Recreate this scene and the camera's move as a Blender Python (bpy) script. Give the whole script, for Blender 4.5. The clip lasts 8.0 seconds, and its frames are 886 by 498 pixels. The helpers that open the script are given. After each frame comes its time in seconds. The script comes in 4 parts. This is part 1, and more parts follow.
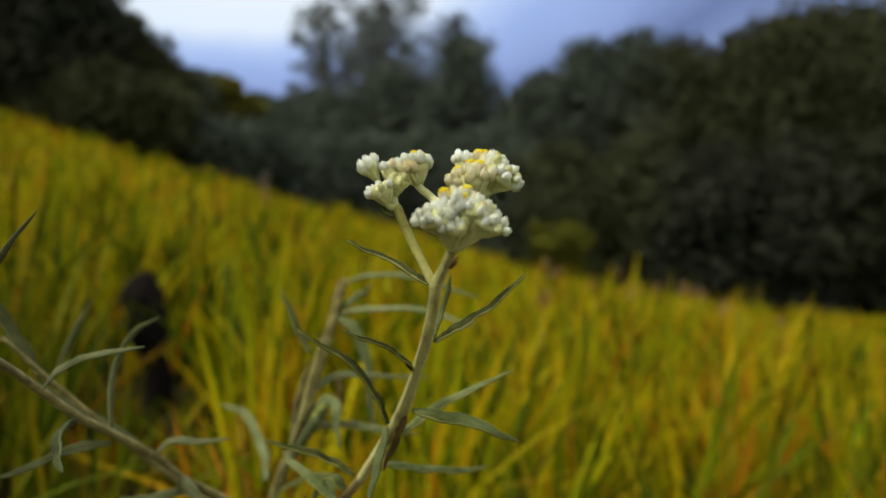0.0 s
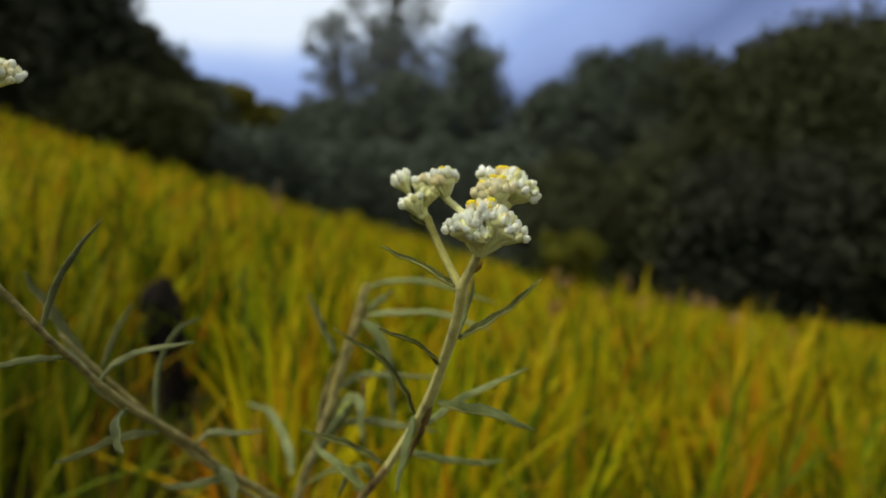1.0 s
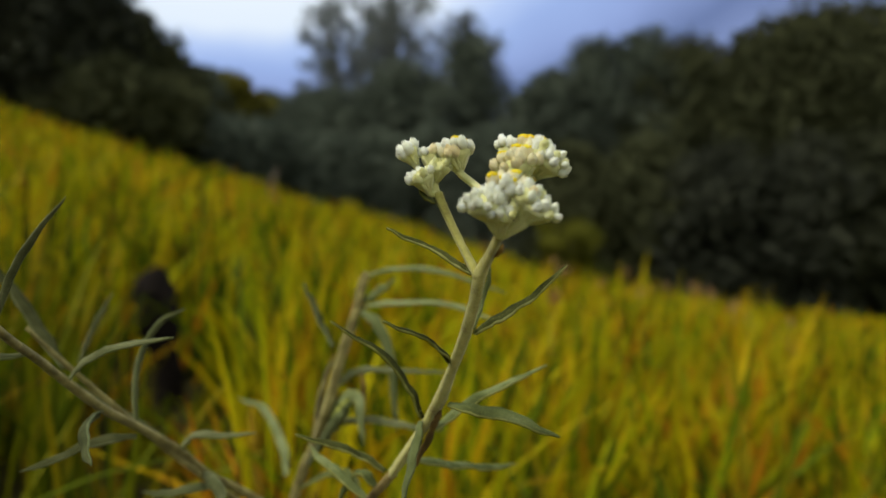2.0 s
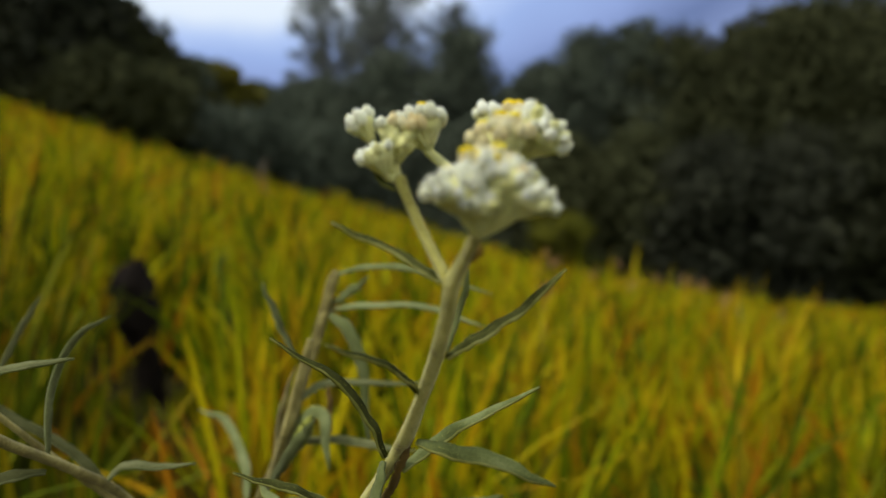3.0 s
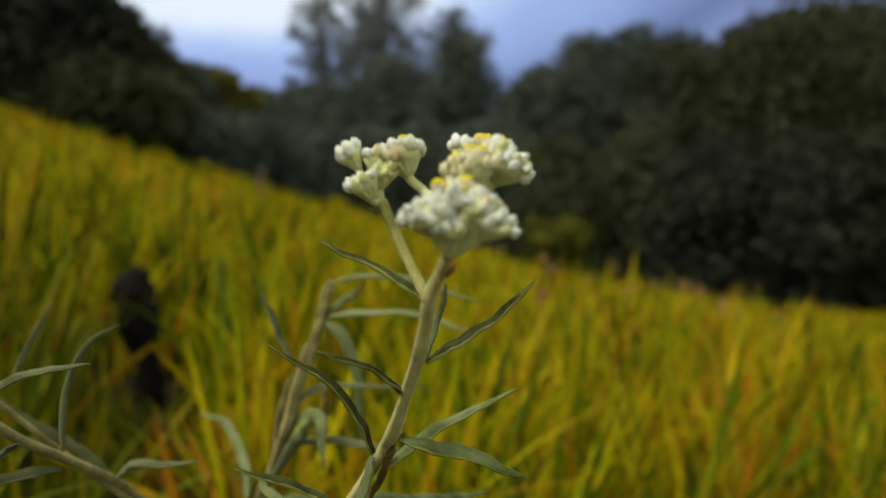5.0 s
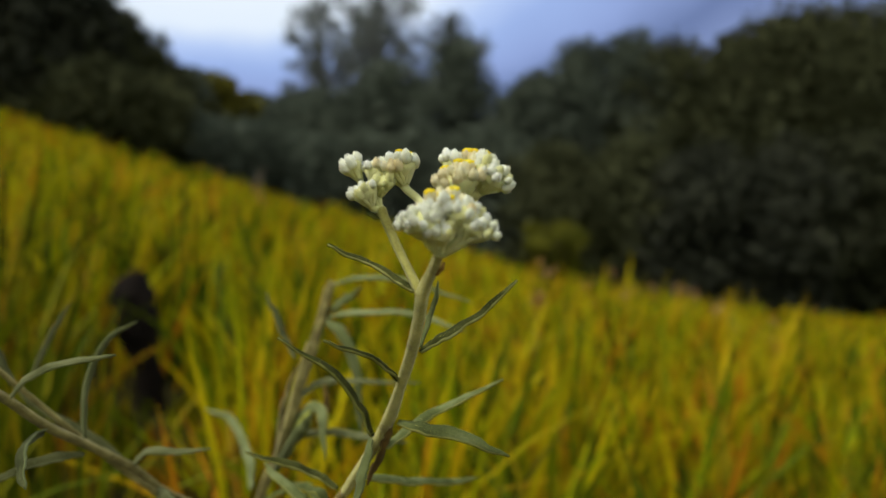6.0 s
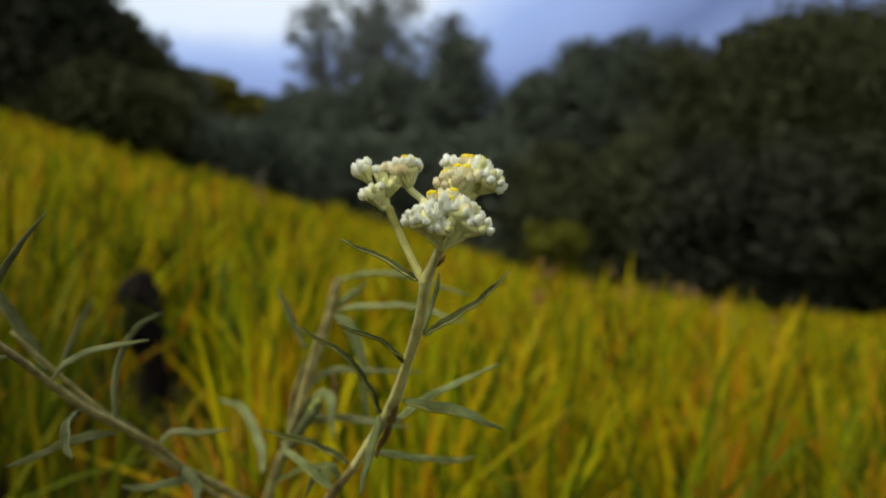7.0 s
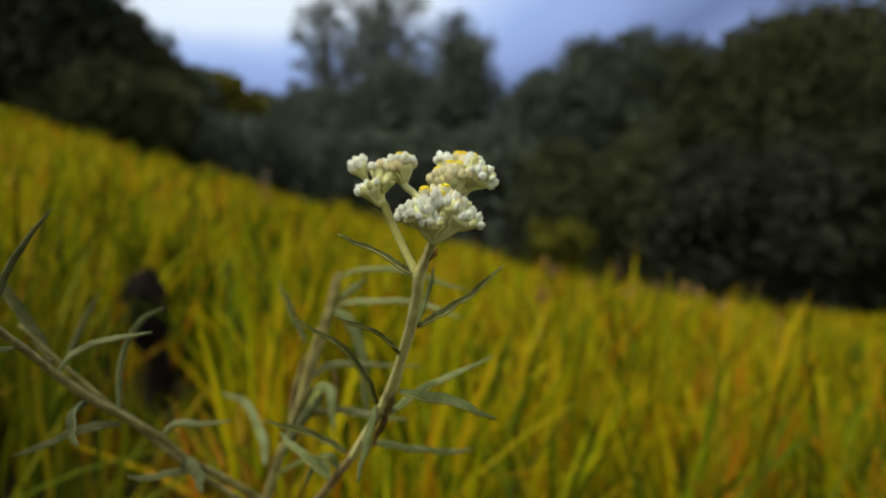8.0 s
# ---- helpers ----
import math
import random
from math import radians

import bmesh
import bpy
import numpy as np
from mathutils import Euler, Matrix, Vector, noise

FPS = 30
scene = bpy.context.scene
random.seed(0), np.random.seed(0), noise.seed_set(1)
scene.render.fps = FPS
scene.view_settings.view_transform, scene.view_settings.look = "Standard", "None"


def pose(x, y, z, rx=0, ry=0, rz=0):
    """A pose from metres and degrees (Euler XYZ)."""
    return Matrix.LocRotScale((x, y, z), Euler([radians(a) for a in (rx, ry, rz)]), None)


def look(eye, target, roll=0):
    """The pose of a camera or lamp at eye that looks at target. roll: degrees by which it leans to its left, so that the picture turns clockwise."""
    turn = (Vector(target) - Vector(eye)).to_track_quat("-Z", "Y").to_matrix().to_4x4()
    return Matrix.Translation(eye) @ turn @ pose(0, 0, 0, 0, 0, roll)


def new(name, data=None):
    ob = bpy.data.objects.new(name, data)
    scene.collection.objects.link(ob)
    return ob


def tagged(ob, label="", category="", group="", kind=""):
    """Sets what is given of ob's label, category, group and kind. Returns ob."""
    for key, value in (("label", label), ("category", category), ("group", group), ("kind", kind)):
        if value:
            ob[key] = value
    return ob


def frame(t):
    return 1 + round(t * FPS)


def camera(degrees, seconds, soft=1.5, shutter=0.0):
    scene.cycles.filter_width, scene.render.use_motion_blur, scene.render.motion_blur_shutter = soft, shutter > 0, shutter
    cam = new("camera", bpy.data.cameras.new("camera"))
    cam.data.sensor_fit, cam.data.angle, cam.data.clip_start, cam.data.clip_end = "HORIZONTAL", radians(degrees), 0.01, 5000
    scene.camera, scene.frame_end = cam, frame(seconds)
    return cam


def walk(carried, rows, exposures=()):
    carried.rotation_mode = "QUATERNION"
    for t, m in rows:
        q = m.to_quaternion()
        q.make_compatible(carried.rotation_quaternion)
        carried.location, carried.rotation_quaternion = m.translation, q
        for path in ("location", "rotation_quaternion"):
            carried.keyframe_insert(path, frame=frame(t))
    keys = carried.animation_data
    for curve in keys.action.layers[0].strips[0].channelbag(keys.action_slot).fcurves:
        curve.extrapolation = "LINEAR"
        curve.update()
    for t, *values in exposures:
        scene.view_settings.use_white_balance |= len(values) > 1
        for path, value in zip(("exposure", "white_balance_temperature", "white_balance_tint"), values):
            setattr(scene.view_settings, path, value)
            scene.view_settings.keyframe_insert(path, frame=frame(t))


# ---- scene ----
# ---------------------------------------------------------------- camera
cam = camera(65, 8.0, soft=1.5)
cam.data.dof.use_dof = True
cam.data.dof.focus_distance = 0.322
cam.data.dof.aperture_fstop = 4.7
walk(cam, [
    (0.0, look((0.0000, 0.0000, 1.0000), (0.0000, 1.0000, 1.0000), -0.000)),
    (0.2, look((0.0033, -0.0094, 0.9999), (-0.0005, 0.9906, 1.0021), 0.065)),
    (0.5, look((0.0019, -0.0203, 1.0000), (-0.0074, 0.9797, 1.0055), 0.181)),
    (0.7, look((-0.0019, -0.0292, 0.9995), (-0.0152, 0.9706, 1.0089), 0.294)),
    (1.0, look((-0.0077, -0.0374, 0.9981), (-0.0225, 0.9624, 1.0113), 0.360)),
    (1.2, look((-0.0110, -0.0360, 0.9968), (-0.0262, 0.9638, 1.0090), 0.258)),
    (1.5, look((-0.0162, -0.0256, 0.9953), (-0.0291, 0.9743, 0.9998), 0.250)),
    (1.7, look((-0.0162, -0.0136, 0.9949), (-0.0293, 0.9863, 0.9975), 0.284)),
    (2.8, look((-0.0099, 0.0764, 0.9975), (-0.0080, 1.0763, 0.9821), 0.309)),
    (3.0, look((-0.0067, 0.0845, 0.9983), (-0.0043, 1.0844, 0.9844), 0.327)),
    (3.2, look((-0.0050, 0.0881, 0.9996), (-0.0006, 1.0880, 0.9851), 0.329)),
    (3.5, look((-0.0011, 0.0893, 0.9999), (0.0044, 1.0892, 0.9883), 0.214)),
    (4.0, look((0.0015, 0.0911, 1.0029), (0.0045, 1.0910, 0.9916), 0.141)),
    (4.5, look((0.0011, 0.0733, 1.0060), (0.0023, 1.0733, 0.9965), -0.035)),
    (4.7, look((0.0006, 0.0648, 1.0048), (0.0015, 1.0648, 0.9961), 0.145)),
    (5.8, look((0.0046, 0.0261, 1.0025), (0.0135, 1.0261, 1.0010), 0.044)),
    (6.0, look((0.0035, 0.0184, 1.0022), (0.0113, 1.0183, 1.0019), 0.199)),
    (6.5, look((0.0030, -0.0022, 1.0006), (0.0096, 0.9978, 1.0005), 0.135)),
    (7.0, look((0.0035, -0.0211, 0.9994), (0.0095, 0.9789, 0.9991), 0.112)),
    (7.5, look((0.0071, -0.0281, 0.9976), (0.0105, 0.9719, 0.9962), 0.147)),
    (8.0, look((0.0092, -0.0315, 0.9973), (0.0085, 0.9685, 0.9946), 0.123)),
])

# ---------------------------------------------------------------- world and sun
SUN_HIGH, SUN_TURN = radians(52), radians(-116)
world = bpy.data.worlds.new("overcast_sky")
scene.world = world
world.use_nodes = True
wn = world.node_tree.nodes
wl = world.node_tree.links
wn.clear()
sky = wn.new("ShaderNodeTexSky")
sky.sky_type = "NISHITA"
sky.sun_disc = False
sky.sun_elevation = SUN_HIGH
sky.sun_rotation = SUN_TURN
sky.dust_density = 4.0
sky_mix = wn.new("ShaderNodeMix")
sky_mix.data_type = "RGBA"
sky_mix.inputs[0].default_value = 0.85
sky_mix.inputs[7].default_value = (11.8, 12.4, 10.8, 1)
sky_out = wn.new("ShaderNodeBackground")
sky_out.inputs["Strength"].default_value = 0.078
world_end = wn.new("ShaderNodeOutputWorld")
wl.new(sky.outputs[0], sky_mix.inputs[6])
wl.new(sky_mix.outputs[2], sky_out.inputs["Color"])
wl.new(sky_out.outputs[0], world_end.inputs["Surface"])

sun_data = bpy.data.lights.new("sun", "SUN")
sun_data.energy = 2.35
sun_data.angle = radians(14)
sun_data.color = (1.0, 0.98, 0.80)
sun = new("sun", sun_data)
sun.matrix_world = look((-7.0, -3.0, 11.0), (0, 0.4, 1.0))
scene.view_settings.exposure = 0.0


# ---------------------------------------------------------------- materials
def material(name, rough=0.7, spec=0.3):
    m = bpy.data.materials.new(name)
    m.use_nodes = True
    b = m.node_tree.nodes["Principled BSDF"]
    b.inputs["Roughness"].default_value = rough
    b.inputs["Specular IOR Level"].default_value = spec
    return m, m.node_tree.nodes, m.node_tree.links, b


def ramp(nodes, stops):
    r = nodes.new("ShaderNodeValToRGB")
    els = r.color_ramp.elements
    while len(els) < len(stops):
        els.new(0.5)
    for e, (at, col) in zip(els, stops):
        e.position, e.color = at, (*col, 1)
    return r


def noisy(name, stops, scale, fine, rough=0.7, bump=0.3, spread=0.5, seed="object", translucent=0.0, spec=0.3, sheen=0.0, depth=0.001):
    """Colour from a ramp over coarse and fine noise plus a random step for each piece; the fine noise gives the relief."""
    m, n, l, b = material(name, rough, spec)
    geo = n.new("ShaderNodeNewGeometry")
    coarse = n.new("ShaderNodeTexNoise")
    coarse.inputs["Scale"].default_value = scale
    coarse.inputs["Detail"].default_value = 4
    grain = n.new("ShaderNodeTexNoise")
    grain.inputs["Scale"].default_value = fine
    grain.inputs["Detail"].default_value = 3
    l.new(geo.outputs["Position"], coarse.inputs["Vector"])
    l.new(geo.outputs["Position"], grain.inputs["Vector"])
    add = n.new("ShaderNodeMath")
    add.operation = "MULTIPLY_ADD"
    add.inputs[1].default_value = 0.35
    l.new(grain.outputs["Fac"], add.inputs[0])
    l.new(coarse.outputs["Fac"], add.inputs[2])
    mix = n.new("ShaderNodeMath")
    mix.operation = "MULTIPLY_ADD"
    mix.inputs[1].default_value = spread
    if seed == "object":
        info = n.new("ShaderNodeObjectInfo")
        l.new(info.outputs["Random"], mix.inputs[0])
    else:
        l.new(geo.outputs["Random Per Island"], mix.inputs[0])
    l.new(add.outputs[0], mix.inputs[2])
    off = n.new("ShaderNodeMath")
    off.operation = "SUBTRACT"
    off.inputs[1].default_value = 0.175 + spread / 2
    l.new(mix.outputs[0], off.inputs[0])
    r = ramp(n, stops)
    l.new(off.outputs[0], r.inputs[0])
    l.new(r.outputs[0], b.inputs["Base Color"])
    if bump:
        bn = n.new("ShaderNodeBump")
        bn.inputs["Strength"].default_value = bump
        bn.inputs["Distance"].default_value = depth
        l.new(grain.outputs["Fac"], bn.inputs["Height"])
        l.new(bn.outputs[0], b.inputs["Normal"])
    if sheen:
        b.inputs["Sheen Weight"].default_value = sheen
        b.inputs["Sheen Roughness"].default_value = 0.6
    if translucent:
        tr = n.new("ShaderNodeBsdfTranslucent")
        l.new(r.outputs[0], tr.inputs["Color"])
        ms = n.new("ShaderNodeMixShader")
        ms.inputs[0].default_value = translucent
        l.new(b.outputs[0], ms.inputs[1])
        l.new(tr.outputs[0], ms.inputs[2])
        l.new(ms.outputs[0], n["Material Output"].inputs["Surface"])
    return m


M_STEM = noisy("woolly_stem", [(0.25, (0.20, 0.17, 0.036)), (0.42, (0.38, 0.35, 0.085)), (0.8, (0.62, 0.58, 0.19))], 75, 900, 0.9, 0.6, 0.15, sheen=0.3, depth=0.0006)
M_WOOL = noisy("cream_wool", [(0.2, (0.68, 0.67, 0.28)), (0.5, (0.80, 0.79, 0.40)), (0.85, (0.86, 0.86, 0.55))], 90, 1100, 0.9, 0.6, 0.2, translucent=0.2, sheen=0.3, depth=0.0006)
M_BACK_STEM = noisy("brown_woolly_stem", [(0.25, (0.085, 0.068, 0.022)), (0.5, (0.20, 0.168, 0.058)), (0.8, (0.40, 0.345, 0.135))], 90, 900, 0.9, 0.6, 0.15, sheen=0.1, depth=0.0006, spec=0.12)
M_LEAF = noisy("felted_leaf", [(0.2, (0.070, 0.084, 0.028)), (0.5, (0.140, 0.163, 0.062)), (0.85, (0.27, 0.30, 0.14))], 70, 900, 0.8, 0.9, 0.5, translucent=0.2, depth=0.0006, spec=0.02)
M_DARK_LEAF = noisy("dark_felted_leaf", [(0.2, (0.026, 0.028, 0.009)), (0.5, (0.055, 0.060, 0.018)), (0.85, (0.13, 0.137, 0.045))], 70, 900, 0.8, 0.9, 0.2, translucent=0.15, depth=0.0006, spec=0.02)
M_RIM = noisy("woolly_leaf_rim", [(0.2, (0.15, 0.155, 0.035)), (0.5, (0.28, 0.28, 0.085)), (0.85, (0.43, 0.43, 0.18))], 90, 900, 0.9, 0.7, 0.3, translucent=0.2, depth=0.0004, spec=0.02)
M_GREY_LEAF = noisy("grey_felted_leaf", [(0.2, (0.06, 0.066, 0.027)), (0.5, (0.112, 0.12, 0.053)), (0.85, (0.21, 0.215, 0.11))], 60, 900, 0.85, 0.9, 0.4, translucent=0.2, sheen=0.02, depth=0.0004, spec=0.05)
# leaf colour darkened to imitate lens falloff at the left edge
M_DARKENED_LEAF = noisy("edge_darkened_leaf", [(0.2, (0.026, 0.028, 0.010)), (0.5, (0.050, 0.053, 0.021)), (0.85, (0.095, 0.098, 0.045))], 60, 900, 0.85, 0.9, 0.4, translucent=0.15, depth=0.0004, spec=0.02)
M_PALE_LEAF = noisy("pale_felted_leaf", [(0.2, (0.11, 0.13, 0.045)), (0.5, (0.18, 0.205, 0.083)), (0.85, (0.29, 0.32, 0.155))], 45, 700, 0.85, 0.7, 0.4, translucent=0.2, sheen=0.1, depth=0.0004, spec=0.05)
M_WOODY = noisy("old_brown_stem", [(0.25, (0.11, 0.07, 0.022)), (0.5, (0.26, 0.19, 0.065)), (0.8, (0.44, 0.37, 0.15))], 60, 800, 0.9, 0.6, 0.15, sheen=0.1, depth=0.0006, spec=0.12)
# yellow-green leaf with its highlight put into the colour
M_LIT_YELLOW_LEAF = noisy("lit_yellow_leaf", [(0.2, (0.22, 0.24, 0.05)), (0.5, (0.40, 0.42, 0.10)), (0.85, (0.55, 0.56, 0.20))], 45, 700, 0.85, 0.7, 0.3, translucent=0.25, depth=0.0004, spec=0.05)
M_DRY_LEAF = noisy("withered_leaf", [(0.2, (0.085, 0.055, 0.016)), (0.6, (0.24, 0.14, 0.03)), (0.9, (0.38, 0.23, 0.06))], 60, 500, 0.85, 0.5, 0.5, depth=0.0004)
M_BUD = noisy("white_papery_bracts", [(0.1, (0.84, 0.85, 0.68)), (0.5, (0.92, 0.93, 0.84)), (0.9, (0.94, 0.95, 0.89))], 160, 1500, 0.55, 0.35, 0.4, translucent=0.2, depth=0.0003)
M_CREAM = noisy("cream_papery_bracts", [(0.1, (0.80, 0.66, 0.38)), (0.5, (0.88, 0.81, 0.54)), (0.9, (0.90, 0.88, 0.70))], 160, 1500, 0.55, 0.35, 0.5, translucent=0.2, depth=0.0003)
M_YELLOW = noisy("yellow_florets", [(0.2, (0.78, 0.56, 0.015)), (0.6, (0.88, 0.74, 0.03)), (0.9, (0.90, 0.80, 0.10))], 300, 2500, 0.7, 0.6, 0.3, depth=0.0003)
M_GRASS = noisy("meadow_grass", [(0.0, (0.045, 0.045, 0.002)), (0.08, (0.038, 0.060, 0.0015)), (0.30, (0.155, 0.205, 0.002)), (0.55, (0.42, 0.385, 0.003)), (0.83, (0.51, 0.355, 0.004)), (1.0, (0.40, 0.16, 0.005))], 1.3, 40, 0.65, 0.15, 1.05, seed="island", translucent=0.28, spec=0.08)
# green blades, their colour darkened further for the lens's corner falloff
M_DARKENED_GREEN = noisy("darkened_green_grass", [(0.0, (0.024, 0.034, 0.0012)), (0.35, (0.072, 0.096, 0.002)), (0.65, (0.16, 0.158, 0.003)), (0.88, (0.25, 0.185, 0.004)), (1.0, (0.29, 0.13, 0.006))], 1.3, 40, 0.65, 0.15, 0.85, seed="island", translucent=0.28, spec=0.08)
M_LUSH = noisy("lush_grass", [(0.1, (0.030, 0.048, 0.002)), (0.5, (0.075, 0.110, 0.003)), (0.9, (0.15, 0.18, 0.005))], 1.3, 40, 0.65, 0.15, 0.7, seed="island", translucent=0.28, spec=0.08)
M_SEED = noisy("dry_seed_plume", [(0.2, (0.30, 0.15, 0.07)), (0.5, (0.48, 0.27, 0.13)), (0.9, (0.62, 0.42, 0.24))], 20, 300, 0.8, 0.1, 0.5, translucent=0.3, spec=0.05)
M_SOIL = noisy("soil", [(0.2, (0.014, 0.012, 0.004)), (0.5, (0.028, 0.024, 0.007)), (0.8, (0.05, 0.042, 0.012))], 2, 30, 0.95, 0.6, 0.0, depth=0.02, spec=0.05)
M_CHAR = noisy("charred_wood", [(0.2, (0.006, 0.005, 0.005)), (0.6, (0.016, 0.012, 0.011)), (0.9, (0.04, 0.03, 0.026))], 12, 80, 0.85, 0.8, 0.1, depth=0.01, spec=0.05)
M_DEADWOOD = noisy("weathered_wood", [(0.2, (0.05, 0.04, 0.032)), (0.6, (0.12, 0.095, 0.075)), (0.9, (0.22, 0.18, 0.15))], 12, 80, 0.85, 0.8, 0.1, depth=0.01, spec=0.05)
M_DEAD_DARKENED_GRASS = noisy("dead_and_darkened_grass", [(0.1, (0.045, 0.032, 0.004)), (0.5, (0.13, 0.085, 0.008)), (0.9, (0.30, 0.18, 0.012))], 2.0, 40, 0.8, 0.2, 0.8, seed="island", translucent=0.15, spec=0.05)
M_BARK = noisy("bark", [(0.2, (0.03, 0.025, 0.02)), (0.6, (0.08, 0.065, 0.05)), (0.9, (0.14, 0.12, 0.10))], 3, 25, 0.9, 0.8, 0.1, depth=0.03)
# bark lightened in its colour to imitate haze over the far trees
M_HAZED_BARK = noisy("haze_paled_bark", [(0.2, (0.10, 0.105, 0.11)), (0.6, (0.18, 0.185, 0.19)), (0.9, (0.26, 0.265, 0.27))], 3, 25, 0.9, 0.8, 0.1, depth=0.03)
for papery, depth_mm in ((M_BUD, 2.2), (M_CREAM, 2.2), (M_WOOL, 1.8)):
    shader = papery.node_tree.nodes["Principled BSDF"]
    shader.inputs["Subsurface Weight"].default_value = 0.25
    shader.inputs["Subsurface Radius"].default_value = (1.0, 0.9, 0.5)
    shader.inputs["Subsurface Scale"].default_value = depth_mm / 1000


def woolly_foot(m, foot):
    """Tints the lower part of each papery head with the wool at its foot."""
    n, l = m.node_tree.nodes, m.node_tree.links
    b = n["Principled BSDF"]
    paint = b.inputs["Base Color"].links[0].from_socket
    place = n.new("ShaderNodeTexCoord")
    split = n.new("ShaderNodeSeparateXYZ")
    l.new(place.outputs["Object"], split.inputs[0])
    high = n.new("ShaderNodeMapRange")
    high.inputs["From Min"].default_value = 0.10
    high.inputs["From Max"].default_value = 0.55
    l.new(split.outputs["Z"], high.inputs["Value"])
    mix = n.new("ShaderNodeMix")
    mix.data_type = "RGBA"
    mix.inputs[6].default_value = (*foot, 1)
    l.new(high.outputs[0], mix.inputs[0])
    l.new(paint, mix.inputs[7])
    l.new(mix.outputs[2], b.inputs["Base Color"])


woolly_foot(M_BUD, (0.72, 0.71, 0.46))
woolly_foot(M_CREAM, (0.70, 0.66, 0.36))
LEAF_SETS = {
    "dark": noisy("dark_foliage", [(0.2, (0.026, 0.029, 0.022)), (0.5, (0.045, 0.049, 0.036)), (0.8, (0.072, 0.076, 0.052))], 0.35, 6, 0.8, 0, 0.5, seed="island", translucent=0.25, spec=0.05),
    "deep": noisy("deep_green_foliage", [(0.2, (0.022, 0.025, 0.014)), (0.5, (0.038, 0.042, 0.024)), (0.8, (0.062, 0.066, 0.039))], 0.35, 6, 0.8, 0, 0.5, seed="island", translucent=0.25, spec=0.05),
    "olive": noisy("olive_foliage", [(0.2, (0.040, 0.044, 0.022)), (0.5, (0.069, 0.075, 0.038)), (0.8, (0.105, 0.110, 0.055))], 0.35, 6, 0.8, 0, 0.5, seed="island", translucent=0.25, spec=0.05),
    "yellow": noisy("yellowish_foliage", [(0.2, (0.07, 0.066, 0.012)), (0.5, (0.12, 0.11, 0.02)), (0.8, (0.18, 0.16, 0.03))], 0.35, 6, 0.8, 0, 0.5, seed="island", translucent=0.25, spec=0.05),
    "fresh": noisy("fresh_foliage", [(0.2, (0.065, 0.07, 0.010)), (0.5, (0.115, 0.118, 0.016)), (0.8, (0.18, 0.17, 0.025))], 0.6, 9, 0.8, 0, 0.5, seed="island", translucent=0.25, spec=0.05),
    # distance haze is painted into the next two leaf colours
    "pale": noisy("haze_paled_foliage", [(0.2, (0.11, 0.125, 0.12)), (0.5, (0.165, 0.183, 0.178)), (0.8, (0.24, 0.26, 0.25))], 0.35, 6, 0.8, 0, 0.5, seed="island", translucent=0.25, spec=0.05),
    "grey": noisy("haze_greyed_foliage", [(0.2, (0.055, 0.067, 0.054)), (0.5, (0.094, 0.112, 0.090)), (0.8, (0.150, 0.172, 0.136))], 0.35, 6, 0.8, 0, 0.5, seed="island", translucent=0.25, spec=0.05),
}


# ---------------------------------------------------------------- mesh helpers
def smooth(me):
    me.polygons.foreach_set("use_smooth", [True] * len(me.polygons))


def mesh_of(name, verts, faces, mat, shade=True):
    me = bpy.data.meshes.new(name)
    me.from_pydata([tuple(v) for v in verts], [], faces)
    me.materials.append(mat)
    if shade:
        smooth(me)
    me.update()
    return me


def child(name, me, parent, label="", at=None):
    ob = new(name, me)
    ob.parent = parent
    if at is not None:
        ob.matrix_basis = at
    if label:
        tagged(ob, label)
    return ob


def root(name, place, label, category, group="", kind=""):
    ob = new(name)
    ob.empty_display_size = 0.02
    ob.location = place
    bpy.context.view_layer.update()
    return tagged(ob, label, category, group, kind)


def curve_points(pts, n):
    """A Catmull-Rom line through pts, n points in all."""
    p = [Vector(q) for q in pts]
    p = [p[0] * 2 - p[1]] + p + [p[-1] * 2 - p[-2]]
    out = []
    spans = len(p) - 3
    for i in range(n):
        s = i / (n - 1) * spans
        k = min(int(s), spans - 1)
        f = s - k
        a, b, c, d = p[k:k + 4]
        out.append(0.5 * ((2 * b) + (c - a) * f + (2 * a - 5 * b + 4 * c - d) * f * f + (3 * b - a - 3 * c + d) * f ** 3))
    return out


def tube(pts, radii, n=24, sides=10, wobble=0.06, rng=random, ridge=0.0):
    """Verts and faces of a closed, slightly uneven tube through pts, whose radii run evenly along it."""
    line = curve_points(pts, n)
    verts, faces = [], []
    side = Vector((1, 0.2, 0.1))
    for i, c in enumerate(line):
        t = (line[min(i + 1, n - 1)] - line[max(i - 1, 0)]).normalized()
        side = (side - t * side.dot(t)).normalized()
        up = t.cross(side)
        s = i / (n - 1) * (len(radii) - 1)
        k = min(int(s), len(radii) - 2) if len(radii) > 1 else 0
        r = radii[k] + (radii[min(k + 1, len(radii) - 1)] - radii[k]) * (s - k)
        for j in range(sides):
            a = 2 * math.pi * j / sides
            rr = r * (1 + wobble * (rng.random() - 0.5) * 2 + ridge * math.cos(3 * a + i * 0.05))
            verts.append(c + (side * math.cos(a) + up * math.sin(a)) * rr)
    for i in range(n - 1):
        for j in range(sides):
            k = (j + 1) % sides
            faces.append((i * sides + j, i * sides + k, (i + 1) * sides + k, (i + 1) * sides + j))
    faces.append(tuple(reversed(range(sides))))
    faces.append(tuple(range((n - 1) * sides, n * sides)))
    return verts, faces


def joined(pieces):
    verts, faces = [], []
    for v, f in pieces:
        o = len(verts)
        verts += list(v)
        faces += [tuple(i + o for i in q) for q in f]
    return verts, faces


